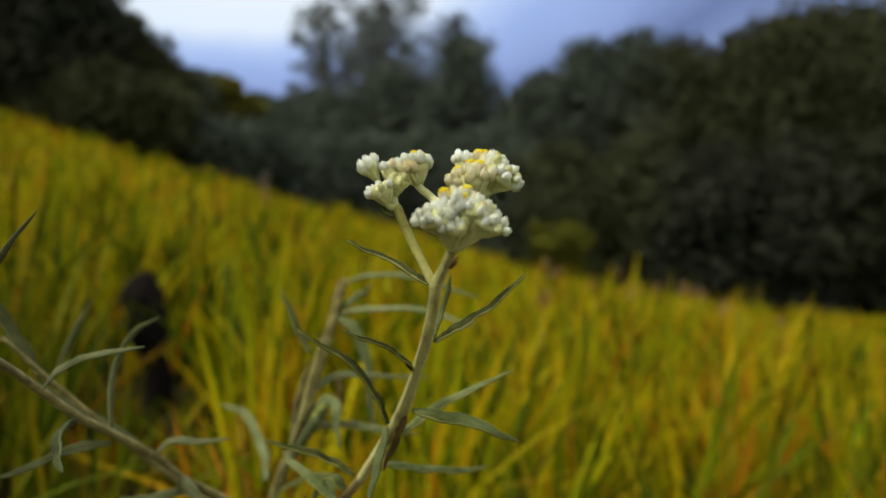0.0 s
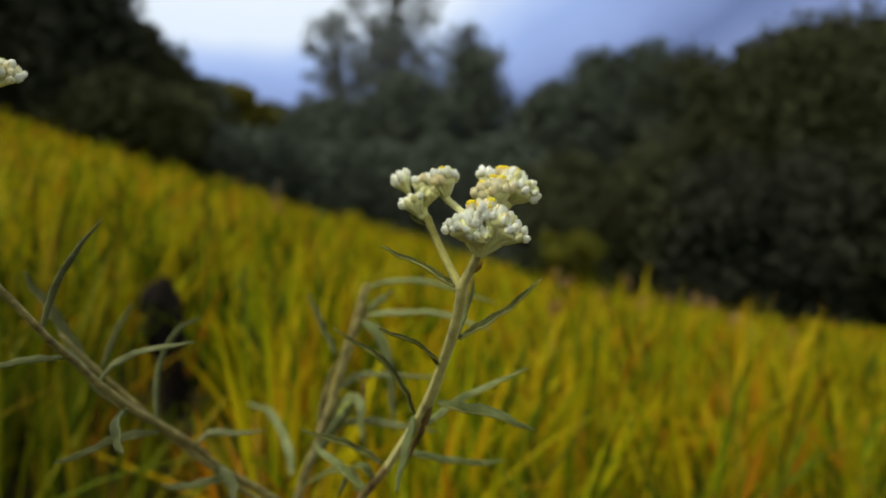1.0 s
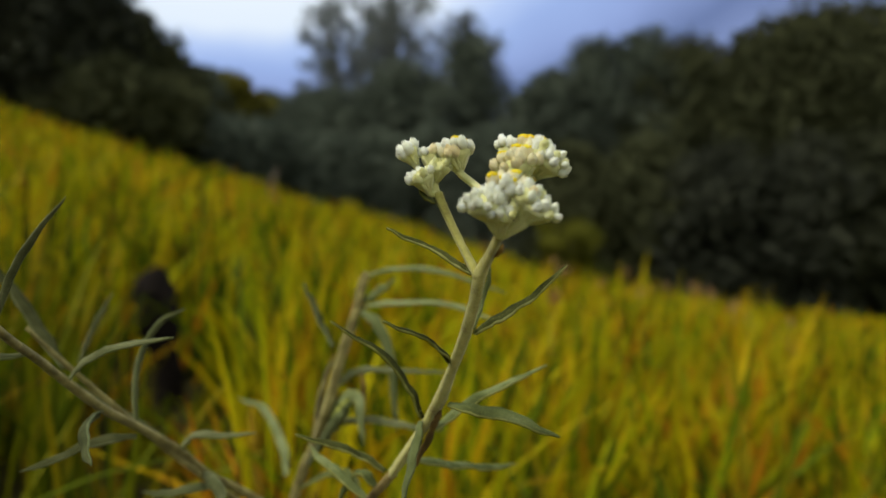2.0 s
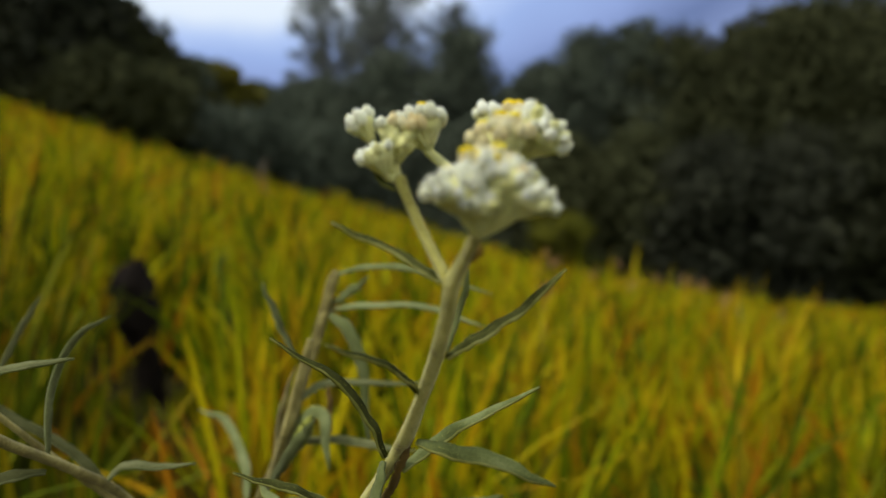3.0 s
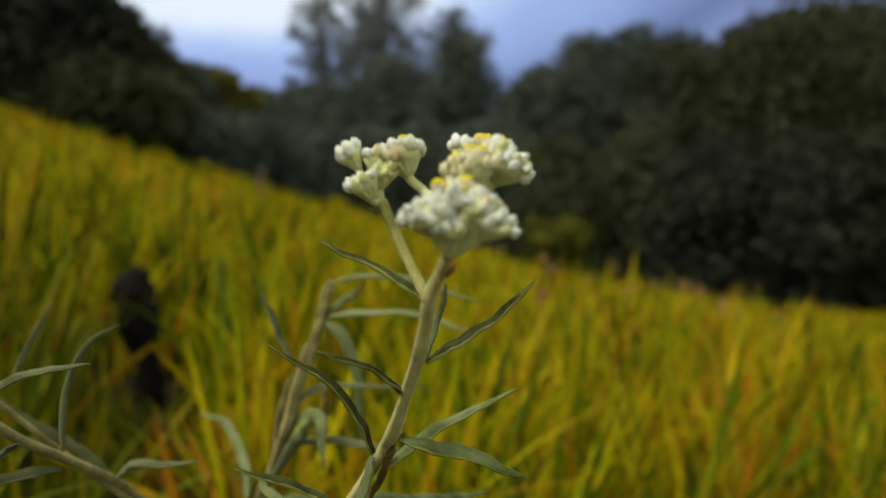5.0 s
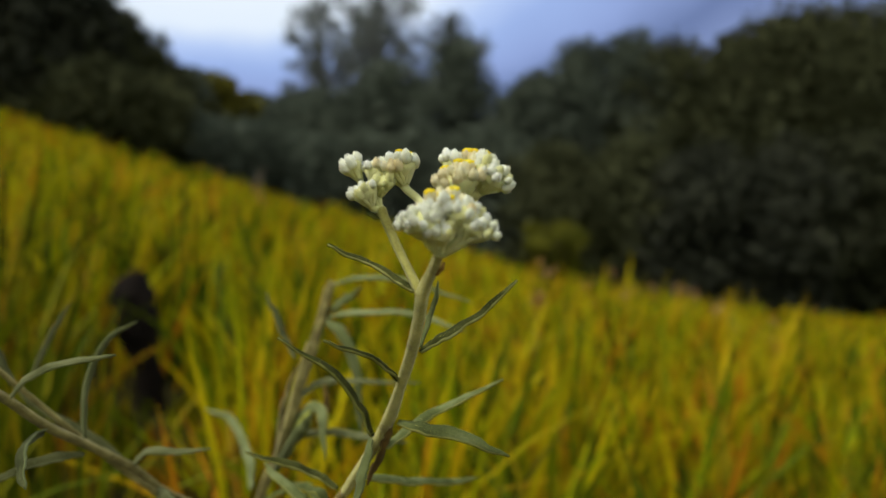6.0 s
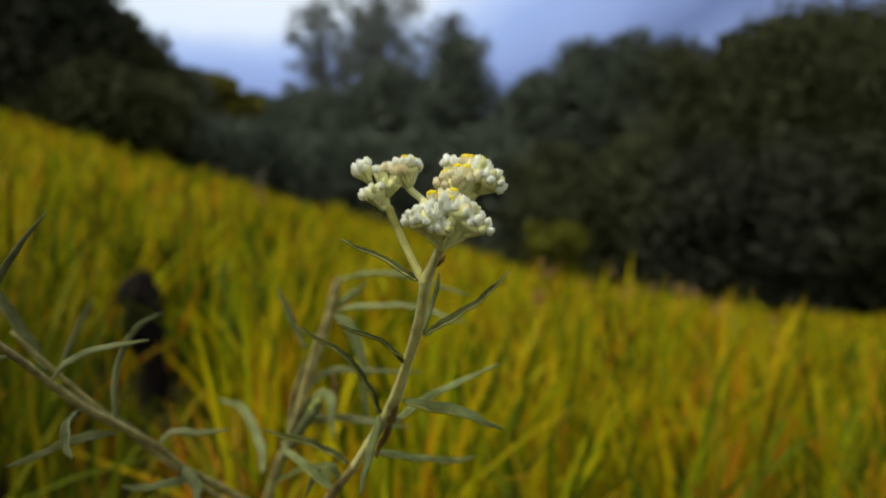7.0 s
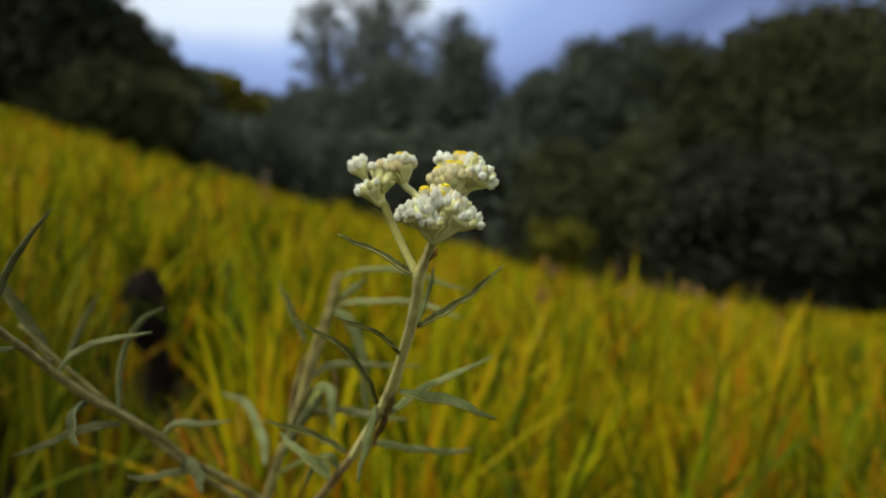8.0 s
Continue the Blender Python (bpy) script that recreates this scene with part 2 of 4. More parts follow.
def wool(verts, faces, rows, sides, amount, rng, length=0.0011):
    """Adds fine lying hairs to a tube's verts and faces."""
    for _ in range(amount):
        q = rng.randrange(rows * sides - sides)
        j = (q // sides) * sides + (q + 1) % sides
        k = min(q + sides, rows * sides - 1)
        p = verts[q].lerp(verts[j], rng.random()).lerp(verts[k], rng.random())
        out = (verts[q] - sum((verts[(q // sides) * sides + i] for i in range(sides)), Vector()) / sides).normalized()
        d = Vector((rng.gauss(0, 1), rng.gauss(0, 1), rng.gauss(0, 1))).normalized() + out * 0.5
        d = d.normalized() * length * rng.uniform(0.5, 1.3)
        w = d.cross(out).normalized() * 0.00007
        o = len(verts)
        verts += [p - w, p + w, p + d + out * 0.0001]
        faces.append((o, o + 1, o + 2))


def leaf_mesh(name, pts, width, mat, face=(0, -0.5, 1), n=20, roll=0.62, thick=0.0008, wave=0.10, twist=0.0, rng=random):
    """A narrow lance-shaped leaf along pts, creased along its midrib, with rolled edges and a real thickness."""
    line = curve_points(pts, n)
    sway = [Vector((noise.noise(Vector((i * 0.35, rng.random() * 0.2, k * 9.1 + len(pts)))) for k in range(3))) for i in range(n)]
    line = [c + d * width * 0.16 * min(1, i / 4) for i, (c, d) in enumerate(zip(line, sway))]
    face = Vector(face)
    cols = (-1, -0.86, -0.45, 0, 0.45, 0.86, 1)
    top, low = [], []
    ph = rng.random() * 6
    for i, c in enumerate(line):
        s = i / (n - 1)
        t = (line[min(i + 1, n - 1)] - line[max(i - 1, 0)]).normalized()
        nrm = Matrix.Rotation(twist * s, 3, t) @ (face - t * face.dot(t)).normalized()
        side = t.cross(nrm)
        w = width / 2 * (0.45 + 0.55 * min(1, s / 0.22)) * (1 - 0.93 * max(0, (s - 0.5) / 0.5) ** 2.1) + 0.0001
        w *= 1 + 0.05 * math.sin(ph + s * 21)
        for q in cols:
            dip = -roll * q * q - (0.16 if q == 0 else 0)
            dip += wave * math.sin(s * 11 + ph + q) + 0.10 * rng.uniform(-1, 1) * (q != 0)
            p = c + side * (q * w) + nrm * (w * dip)
            top.append(p + nrm * thick / 2)
            low.append(p - nrm * (thick / 2 + (0.0004 if q == 0 else 0)))
    m = len(cols)
    faces, edge = [], []
    o = len(top)
    for i in range(n - 1):
        for j in range(m - 1):
            edge += [1 if j in (0, m - 2) else 0, 1 if j in (0, m - 2) else 0]
            a = i * m + j
            faces.append((a, a + 1, a + m + 1, a + m))
            faces.append((o + a, o + a + m, o + a + m + 1, o + a + 1))
        edge += [1, 1]
        for a, b in ((i * m, (i + 1) * m), ((i + 1) * m + m - 1, i * m + m - 1)):
            faces.append((a, b, o + b, o + a))
    for j in range(m - 1):
        faces.append((j + 1, j, o + j, o + j + 1))
        a = (n - 1) * m + j
        faces.append((a, a + 1, o + a + 1, o + a))
    verts = top + low
    for _ in range(480):
        i = rng.randrange(n - 2)
        q = i * m + rng.choice((0, 0, m - 1, m - 1, 2, 4))
        p = verts[q].lerp(verts[q + m], rng.random())
        d = Vector((rng.gauss(0, 1), rng.gauss(0, 1), rng.gauss(0, 1))).normalized() * 0.0009 * rng.uniform(0.5, 1.3)
        w = d.orthogonal().normalized() * 0.00008
        o2 = len(verts)
        verts += [p - w, p + w, p + d]
        faces.append((o2, o2 + 1, o2 + 2))
    me = mesh_of(name, verts, faces, mat)
    me.materials.append(M_RIM if mat in (M_LEAF, M_DARK_LEAF) else M_PALE_LEAF if mat == M_GREY_LEAF else M_GREY_LEAF if mat == M_DARKENED_LEAF else mat)
    me.polygons.foreach_set("material_index", edge + [1] * (len(faces) - len(edge)))
    return me


# ---------------------------------------------------------------- ground
def top_of_grass(x, y):
    """How high the grass tips stand: a slope that falls to the east and rises gently away."""
    x = max(-32.0, min(26.0, x))
    rise = 0.75 - 0.233 * x + 0.0039 * x * x + 0.038 * (min(y, 22.0) - 1)
    if y > 22.0:
        rise -= 0.06 * (min(y, 60.0) - 22.0)
    # a hollow towards the wood, east of the plants, shaped to fit the skyline from the camera
    bearing = x / max(y, 1.0)
    hollow = max(0.0, 1 - ((bearing - 0.19) / (0.24 if bearing < 0.19 else 0.44)) ** 2)
    rise -= 0.040 * hollow * max(0.0, min(y, 24.0) - 8.0)
    swell = min(1.0, max(0.0, (y - 2.0) / 4.0))
    return rise + swell * 0.16 * noise.noise(Vector((x * 0.55, y * 0.25, 7.0)))


def ground_height(x, y):
    return top_of_grass(x, y) - 0.72 + 0.05 * noise.noise(Vector((x * 0.5, y * 0.5, 0)))


def build_ground():
    xs = sorted(set([round(-40 + i * 1.0, 2) for i in range(81)] + [-1500, -700, -300, -120, -60, 60, 120, 300, 700, 1500]))
    ys = sorted(set([round(-12 + i * 1.0, 2) for i in range(73)] + [-1500, -600, -200, -60, -25, 80, 120, 200, 400, 800, 1500]))
    verts = [(x, y, ground_height(x, y)) for y in ys for x in xs]
    w = len(xs)
    faces = [(j * w + i, j * w + i + 1, (j + 1) * w + i + 1, (j + 1) * w + i) for j in range(len(ys) - 1) for i in range(w - 1)]
    ob = new("ground", mesh_of("ground", verts, faces, M_SOIL))
    tagged(ob, "sloping hillside soil under tall dry grass", "ground", kind="structure")


build_ground()


def grass_patch(name, label, seed, boxes, reach, mat=None, keep=None, wide=0.0):
    """Blades over strips (y0, y1, blades a square metre, width, height): arched, tapering, in tufts."""
    rs = np.random.RandomState(seed)
    verts, faces = [], []
    for y0, y1, dense, width, height in boxes:
        side = max(reach * y1 + 0.8, wide)
        count = int(dense * (y1 - y0) * side * 2)
        tufts = max(1, count // 9)
        tx, ty = rs.uniform(-side, side, tufts), rs.uniform(y0, y1, tufts)
        th = rs.uniform(0.62, 1.15, tufts) * np.where((rs.rand(tufts) < 0.22) & (tx > 0.20 * ty) & (ty > 3.6) & (ty < 9), 1.24, 1.0)
        pick = rs.randint(0, tufts, count)
        bx = tx[pick] + rs.normal(0, 0.05 + 0.01 * y1, count)
        by = ty[pick] + rs.normal(0, 0.05 + 0.01 * y1, count)
        for i in range(count):
            x, y = bx[i], by[i]
            if y < y0 - 0.05 or (x + 1.10) ** 2 + (y - 2.66) ** 2 < 0.04:
                continue
            h = height * th[pick[i]] * rs.uniform(0.55, 1.12)
            if keep and not keep(x, y):
                continue
            # blades cut short along the camera's line of sight to the burnt stump
            if abs(x + 0.412 * y) < 0.05 + 0.04 * y + (0.09 if y > 1.6 else 0) and 0.9 < y < 2.75:
                h *= 0.42
            if abs(x + 0.418 * y) < 0.045 + 0.015 * y and 1.2 < y < 2.7:
                h = min(h, 0.16)
            if y < 1.3:
                h = min(h, 0.80)
            lean = rs.normal(0, 0.36)
            way = rs.uniform(0, 2 * math.pi)
            wx, wy = math.cos(way), math.sin(way)
            bend = abs(rs.normal(0.18, 0.20)) + (0.45 if rs.rand() < 0.16 else 0)
            w = width * rs.uniform(0.6, 1.6)
            turn = rs.uniform(0, math.pi)
            cx, cy = math.cos(turn) * w / 2, math.sin(turn) * w / 2
            z = ground_height(x, y)
            o = len(verts)
            steps = 5 if y1 < 4 else 3
            for k in range(steps):
                s = k / steps
                dx = h * (lean * 0.5 * s + bend * s * s * wx)
                dy = h * (bend * s * s * wy)
                zz = z + h * (s - 0.35 * bend * s * s)
                g = (0.75 + 0.5 * s) if s < 0.5 else 1.0 - (s - 0.5) * 0.8
                verts.append((x + dx - cx * g, y + dy - cy * g, zz))
                verts.append((x + dx + cx * g, y + dy + cy * g, zz))
                if k:
                    a = o + 2 * k
                    faces.append((a - 2, a - 1, a + 1, a))
            verts.append((x + h * (lean * 0.5 + bend * wx), y + h * bend * wy, z + h * (1 - 0.35 * bend)))
            faces.append((o + 2 * steps - 2, o + 2 * steps - 1, o + 2 * steps))
    ob = new(name, mesh_of(name, verts, faces, mat or M_GRASS))
    return tagged(ob, label, "grass", kind="stuff")


def darkened_green_spot(x, y):
    """Where the grass is green, and darkened to imitate lens falloff: west of the plants, and patches east of them."""
    if x > 0.15 * y:
        return y < 2.6 and noise.noise(Vector((x * 1.6, y * 1.6, 3.0))) > (0.22 if x < 0.42 * y else -0.15)
    return x < -0.34 * y + 0.08 * math.sin(y * 5) and y < 2.6


def dead_and_falloff_spot(x, y):
    """Where only brown dead stalks stand: a gap beside the old shoots; at the foot of the slope they imitate lens
    falloff.
    """
    # east patch: brown blades put in to darken the picture's corner
    if x > 0.50 * y:
        return y < 1.6 and noise.noise(Vector((x * 2.3, y * 2.3, 8.0))) > -0.22
    return y < 1.9 and abs(x + 0.314 * y) < 0.05 * y


def lush_tuft(x, y):
    return (x + 1.17) ** 2 + (y - 3.2) ** 2 < 0.009 or (x + 0.78) ** 2 + (y - 3.7) ** 2 < 0.008


NEAR_STRIPS = [(1.0, 1.6, 460, 0.016, 0.74), (1.6, 3.0, 340, 0.020, 0.74)]
grass_patch("meadow_grass", "tall yellow-green meadow grass with orange dry blades", 3,
            NEAR_STRIPS + [(3.0, 6.0, 230, 0.024, 0.76)], 0.75, None, lambda x, y: not darkened_green_spot(x, y) and not dead_and_falloff_spot(x, y))
grass_patch("green_meadow_grass", "green grass west and east of the plants, darkened for lens falloff", 6,
            [(y0, y1, n * 0.85, w, h) for y0, y1, n, w, h in NEAR_STRIPS], 0.75, M_DARKENED_GREEN, lambda x, y: darkened_green_spot(x, y) and not dead_and_falloff_spot(x, y))
# tall blades are left out of the wedge that the camera sees
grass_patch("side_meadow_grass", "yellow-green grass beside and behind the camera's view", 9,
            [(-9.0, -3.0, 80, 0.038, 0.72), (-3.0, 0.3, 260, 0.024, 0.70), (0.3, 3.0, 260, 0.024, 0.72), (3.0, 9.0, 60, 0.04, 0.74)], 0.5, None,
            lambda x, y: x * x + (y - 0.2) ** 2 > 0.5 and (y < 0.25 or abs(x) > 0.75 * y + 0.75), 8.0)
# kept short enough to stay below the camera's view
grass_patch("low_meadow_grass", "short yellow-green grass round the foot of the plants", 12,
            [(-0.7, 1.05, 260, 0.018, 0.46)], 0.9, None, lambda x, y: x * x + (y - 0.2) ** 2 <= 0.6 or (y > 0.25 and abs(x) <= 0.75 * y + 0.75))
grass_patch("dead_grass_stalks", "brown dead grass stalks in a gap, and imitating a dark lens corner", 15,
            [(1.0, 1.9, 520, 0.014, 0.70)], 0.75, M_DEAD_DARKENED_GRASS, dead_and_falloff_spot)
grass_patch("lush_grass_tufts", "dark green tufts standing out of the yellow grass", 18,
            [(3.0, 3.9, 800, 0.024, 0.94)], 0.5, M_LUSH, lush_tuft)
grass_patch("far_meadow_grass", "yellow-green grass covering the slope up to the trees", 4,
            [(6.0, 11.0, 105, 0.042, 0.75), (11.0, 17.0, 55, 0.055, 0.76), (17.0, 23.0, 30, 0.08, 0.8)], 0.8)


def seed_head(x, y, z, seed):
    """A dry grass stalk with a feathery plume of small spikelets, whose tip stands at height z."""
    rng = random.Random(seed)
    foot = ground_height(x, y)
    tall = z - foot
    top = root("grass_seed_head", (x, y, foot), "dry pinkish grass stalk with a feathery seed head", "grass", "grass seed heads")
    lean = rng.uniform(-0.05, 0.05)
    spine = [(0, 0, 0), (lean * 0.3, 0, tall * 0.5), (lean, 0.01, tall * 0.86), (lean * 1.8, 0.02, tall)]
    child("stalk", mesh_of("stalk", *tube(spine, [0.004, 0.003, 0.002, 0.001], 9, 5, 0.1, rng), M_SEED), top)
    line = curve_points(spine, 41)
    verts, faces = [], []
    for i in range(90):
        c = line[rng.randrange(30, 41)]
        d = Vector((rng.gauss(0, 1), rng.gauss(0, 1), abs(rng.gauss(0.9, 0.5)))).normalized() * rng.uniform(0.02, 0.055)
        w = d.orthogonal().normalized() * 0.004
        o = len(verts)
        verts += [c, c + d * 0.5 + w, c + d, c + d * 0.5 - w]
        faces.append((o, o + 1, o + 2, o + 3))
    child("plume", mesh_of("plume", verts, faces, M_SEED, False), top, "feathery pinkish seed plume")


rng_seed = random.Random(77)
seed_head(0.523, 3.70, 0.755, 300)
seed_head(3.757, 7.70, 0.230, 301)
for i in range(22):
    sy = rng_seed.uniform(6.5, 13.0)
    sx = sy * rng_seed.uniform(0.13, 0.42)
    seed_head(sx, sy, top_of_grass(sx, sy) + rng_seed.uniform(0.02, 0.16), 310 + i)


# ---------------------------------------------------------------- trees
def leaf_cloud(rng, clumps, count, size):
    """Small folded leaf sprays scattered through clumps (centre, radii)."""
    verts, faces = [], []
    weights = [r[0] * r[1] * r[2] for _, r in clumps]
    total = sum(weights)
    for (c, r), w in zip(clumps, weights):
        for _ in range(max(6, int(count * w / total))):
            d = Vector((rng.gauss(0, 1), rng.gauss(0, 1), rng.gauss(0, 1)))
            d.normalize()
            k = rng.random() ** 0.45
            p = Vector((c[0] + d.x * r[0] * k, c[1] + d.y * r[1] * k, c[2] + d.z * r[2] * k))
            a = Vector((rng.gauss(0, 1), rng.gauss(0, 1), rng.gauss(0, 0.6))).normalized()
            b = a.cross(Vector((rng.gauss(0, 1), rng.gauss(0, 1), rng.gauss(0, 1)))).normalized()
            s = size * rng.uniform(0.6, 1.4)
            o = len(verts)
            mid = a.cross(b) * s * 0.25
            verts += [p - a * s, p + b * s * 0.5 + mid, p + a * s, p - b * s * 0.5 + mid]
            faces += [(o, o + 1, o + 2), (o, o + 2, o + 3)]
    return verts, faces


def tree(x, y, tip, spread, kind, label, seed, low=0.15, airy=0.0, leaves=5000, size=0.22):
    rng = random.Random(seed)
    g = ground_height(x, y)
    height = tip - g
    top = root("tree", (x, y, g - 0.1), label, "tree", "trees at the edge of the meadow")
    lean = rng.uniform(-0.06, 0.06) * height
    trunk_r = 0.018 * height + 0.05
    spine = [(0, 0, 0), (lean * 0.2, 0.1, height * 0.3), (lean * 0.6, -0.1, height * 0.6), (lean, 0, height * 0.92)]
    v, f = tube(spine, [trunk_r * 1.3, trunk_r, trunk_r * 0.7, trunk_r * 0.25], 18, 9, 0.1, rng)
    bark = M_HAZED_BARK if airy else M_BARK
    child("trunk", mesh_of("trunk", v, f, bark), top)
    clumps = []
    line = curve_points(spine, 21)
    bottom = height * low
    mid, half = (bottom + height) / 2, (height - bottom) / 2
    count = int(46 + 14 * (half / spread)) if airy == 0 else 110
    for i in range(count):
        zz = 1 - 2 * (i + 0.5) / count
        a = i * 2.4 + rng.uniform(-0.4, 0.4)
        rr = math.sqrt(1 - abs(zz) ** 2.6) * (rng.uniform(0.25, 1.0) if airy else rng.uniform(0.60, 0.88))
        zc = mid + half * zz * 0.86
        axis = line[max(0, min(20, int(zc / height * 21)))]
        e = Vector((axis.x + math.cos(a) * spread * rr, axis.y + math.sin(a) * spread * rr, zc))
        r = spread * rng.uniform(0.32, 0.42) * (1 - min(0.5, airy * 1.4))
        clumps.append((e, (r, r, r * rng.uniform(0.7, 1.0))))
        if airy == 0:
            inner = Vector((axis.x, axis.y, zc)).lerp(e, 0.35)
            clumps.append((inner, (r, r, r)))
        if i % 3 == 0 or airy:
            c = line[max(0, min(20, int(zc / height * 21) - 2))]
            v, f = tube([c, c.lerp(e, 0.5) - Vector((0, 0, 0.06 * spread)), e], [trunk_r * 0.35, trunk_r * 0.2, 0.02], 8, 6, 0.1, rng)
            child("limb", mesh_of("limb", v, f, bark), top)
    v, f = leaf_cloud(rng, clumps, int(leaves * (1.35 if airy else 1.7)), size * 0.9)
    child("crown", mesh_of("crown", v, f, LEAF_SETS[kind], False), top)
    return top


DARK = "broad dark green tree with a dense crown"
HAZED = "greyish green tree with a dense crown"
UNDER = "low dark green tree in front of taller trees"
YELLOWISH = "small yellowish green tree among dark ones"
SLIM = "tall slender tree with an airy greyish crown"
ROUND = "rounded olive green tree with a dense crown"
for i, (x, y, tip, sp, kind, label, low, airy, n, size) in enumerate([
    (*(-13.8952, 25.0000, 11.1778), 3.0, "dark", DARK, 0.04, 0, 7000, 0.21),
    (*(-15.2896, 24.0000, 12.5259), 4, "dark", DARK, 0.04, 0, 7000, 0.21),
    (*(-12.8129, 27.0000, 10.1271), 2.4, "olive", ROUND, 0.04, 0, 7000, 0.21),
    (*(-11.7589, 29.0000, 9.0358), 2.2, "olive", ROUND, 0.04, 0, 7000, 0.21),
    (*(-19.7329, 26.0000, 12.4300), 4.5, "dark", DARK, 0.04, 0, 7000, 0.21),
    (*(-11.5842, 24.0000, 7.0653), 2.6, "olive", ROUND, 0.04, 0, 7000, 0.21),
    (*(-11.3104, 31.0000, 8.9602), 1.7, "grey", HAZED, 0.04, 0, 7000, 0.21),
    (*(-10.5311, 40.0000, 9.7436), 3, "grey", HAZED, 0.04, 0, 7000, 0.21),
    (*(-8.2957, 41.0000, 10.1954), 3.2, "grey", HAZED, 0.04, 0, 7000, 0.21),
    (*(1.7553, 40.0000, 13.4489), 2.6, "grey", HAZED, 0.04, 0, 7000, 0.21),
    (*(-2.5937, 38.0000, 11.2208), 4, "grey", HAZED, 0.04, 0, 7000, 0.21),
    (*(-5.8327, 37.0000, 9.1479), 3.5, "grey", HAZED, 0.04, 0, 7000, 0.21),
    (*(3.6380, 37.0000, 9.9897), 2.0, "grey", HAZED, 0.04, 0, 7000, 0.21),
    (*(-10.2971, 32.0000, 8.8790), 2.1, "yellow", YELLOWISH, 0.04, 0, 4800, 0.3),
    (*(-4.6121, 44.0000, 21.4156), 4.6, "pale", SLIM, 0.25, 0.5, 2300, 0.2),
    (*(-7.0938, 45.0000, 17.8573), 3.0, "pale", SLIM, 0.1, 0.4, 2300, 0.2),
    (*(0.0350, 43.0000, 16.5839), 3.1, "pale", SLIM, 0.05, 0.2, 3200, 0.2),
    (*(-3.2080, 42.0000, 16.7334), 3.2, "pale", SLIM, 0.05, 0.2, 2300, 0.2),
    (*(5.0024, 36.0000, 10.6243), 2.2, "grey", HAZED, 0.04, 0, 9000, 0.19),
    (*(7.5653, 35.0000, 11.8359), 3, "grey", HAZED, 0.04, 0, 9000, 0.19),
    (*(9.5594, 34.0000, 11.9683), 3, "grey", HAZED, 0.04, 0, 9000, 0.19),
    (*(11.1553, 33.0000, 11.4500), 3.0, "olive", ROUND, 0.04, 0, 9000, 0.19),
    (*(12.7464, 31.0000, 11.2020), 2.8, "olive", ROUND, 0.04, 0, 9000, 0.19),
    (*(14.7730, 30.0000, 11.7505), 3.4, "olive", ROUND, 0.04, 0, 9000, 0.19),
    (*(16.6370, 29.0000, 11.6749), 3.6, "olive", ROUND, 0.04, 0, 9000, 0.19),
    (*(18.5661, 28.0000, 11.2613), 4, "olive", ROUND, 0.04, 0, 9000, 0.19),
    (*(21.5239, 28.0000, 11.7163), 4.5, "olive", ROUND, 0.04, 0, 9000, 0.19),
    (*(5.2656, 30.0000, 5.4123), 3, "olive", ROUND, 0.03, 0, 7000, 0.21),
    (*(7.9179, 29.0000, 5.5009), 3, "olive", ROUND, 0.03, 0, 7000, 0.21),
    (*(10.2240, 27.0000, 4.9711), 3, "dark", UNDER, 0.03, 0, 7000, 0.21),
    (*(13.0145, 26.0000, 5.0353), 3, "dark", UNDER, 0.03, 0, 7000, 0.21),
    (*(15.4579, 25.5000, 5.1648), 3, "deep", UNDER, 0.03, 0, 7000, 0.21),
    (*(2.4963, 32.0000, 6.4866), 3, "grey", HAZED, 0.03, 0, 7000, 0.21),
    (*(-0.6630, 34.0000, 6.5533), 3.2, "grey", HAZED, 0.03, 0, 7000, 0.21),
    (*(-3.4258, 34.0000, 6.2770), 3, "grey", HAZED, 0.03, 0, 7000, 0.21),
    (*(-6.0066, 33.0000, 6.1218), 2.8, "grey", HAZED, 0.03, 0, 7000, 0.21),
    (*(-7.8983, 30.0000, 6.1438), 2.6, "grey", HAZED, 0.03, 0, 7000, 0.21),
    (*(-9.5219, 27.0000, 5.9585), 2.4, "grey", HAZED, 0.03, 0, 7000, 0.21),
    (*(-11.0512, 25.0000, 6.7085), 2.5, "olive", ROUND, 0.03, 0, 7000, 0.21),
    (*(-13.6173, 24.5000, 7.7889), 2.5, "dark", UNDER, 0.03, 0, 7000, 0.21),
    (*(17.7957, 25.0000, 5.2863), 3.4, "deep", UNDER, 0.03, 0, 7000, 0.21),
]):
    tree(x, y, tip, sp, kind, label, 40 + i, low, airy, n, size)


def shrub(x, y, height, spread, kind, label, seed):
    rng = random.Random(seed)
    top = root("shrub", (x, y, ground_height(x, y) - 0.05), label, "shrub")
    clumps = []
    for i in range(8):
        a, ln = i * 2.4, spread * rng.uniform(0.3, 0.8)
        e = Vector((math.cos(a) * ln, math.sin(a) * ln, height * rng.uniform(0.55, 0.95)))
        v, f = tube([(0, 0, 0), (e.x * 0.4, e.y * 0.4, e.z * 0.6), e], [0.04, 0.025, 0.01], 7, 5, 0.1, rng)
        child("branch", mesh_of("branch", v, f, M_BARK), top)
        r = spread * rng.uniform(0.28, 0.45)
        clumps.append((e, (r, r, r * 0.8)))
        clumps.append((e * 0.6, (r, r, r)))
    v, f = leaf_cloud(rng, clumps, 2600, 0.09)
    child("foliage", mesh_of("foliage", v, f, LEAF_SETS[kind], False), top)


shrub(2.80, 17.0, 1.95, 0.85, "fresh", "low yellowish green shrub at the meadow's edge", 5)


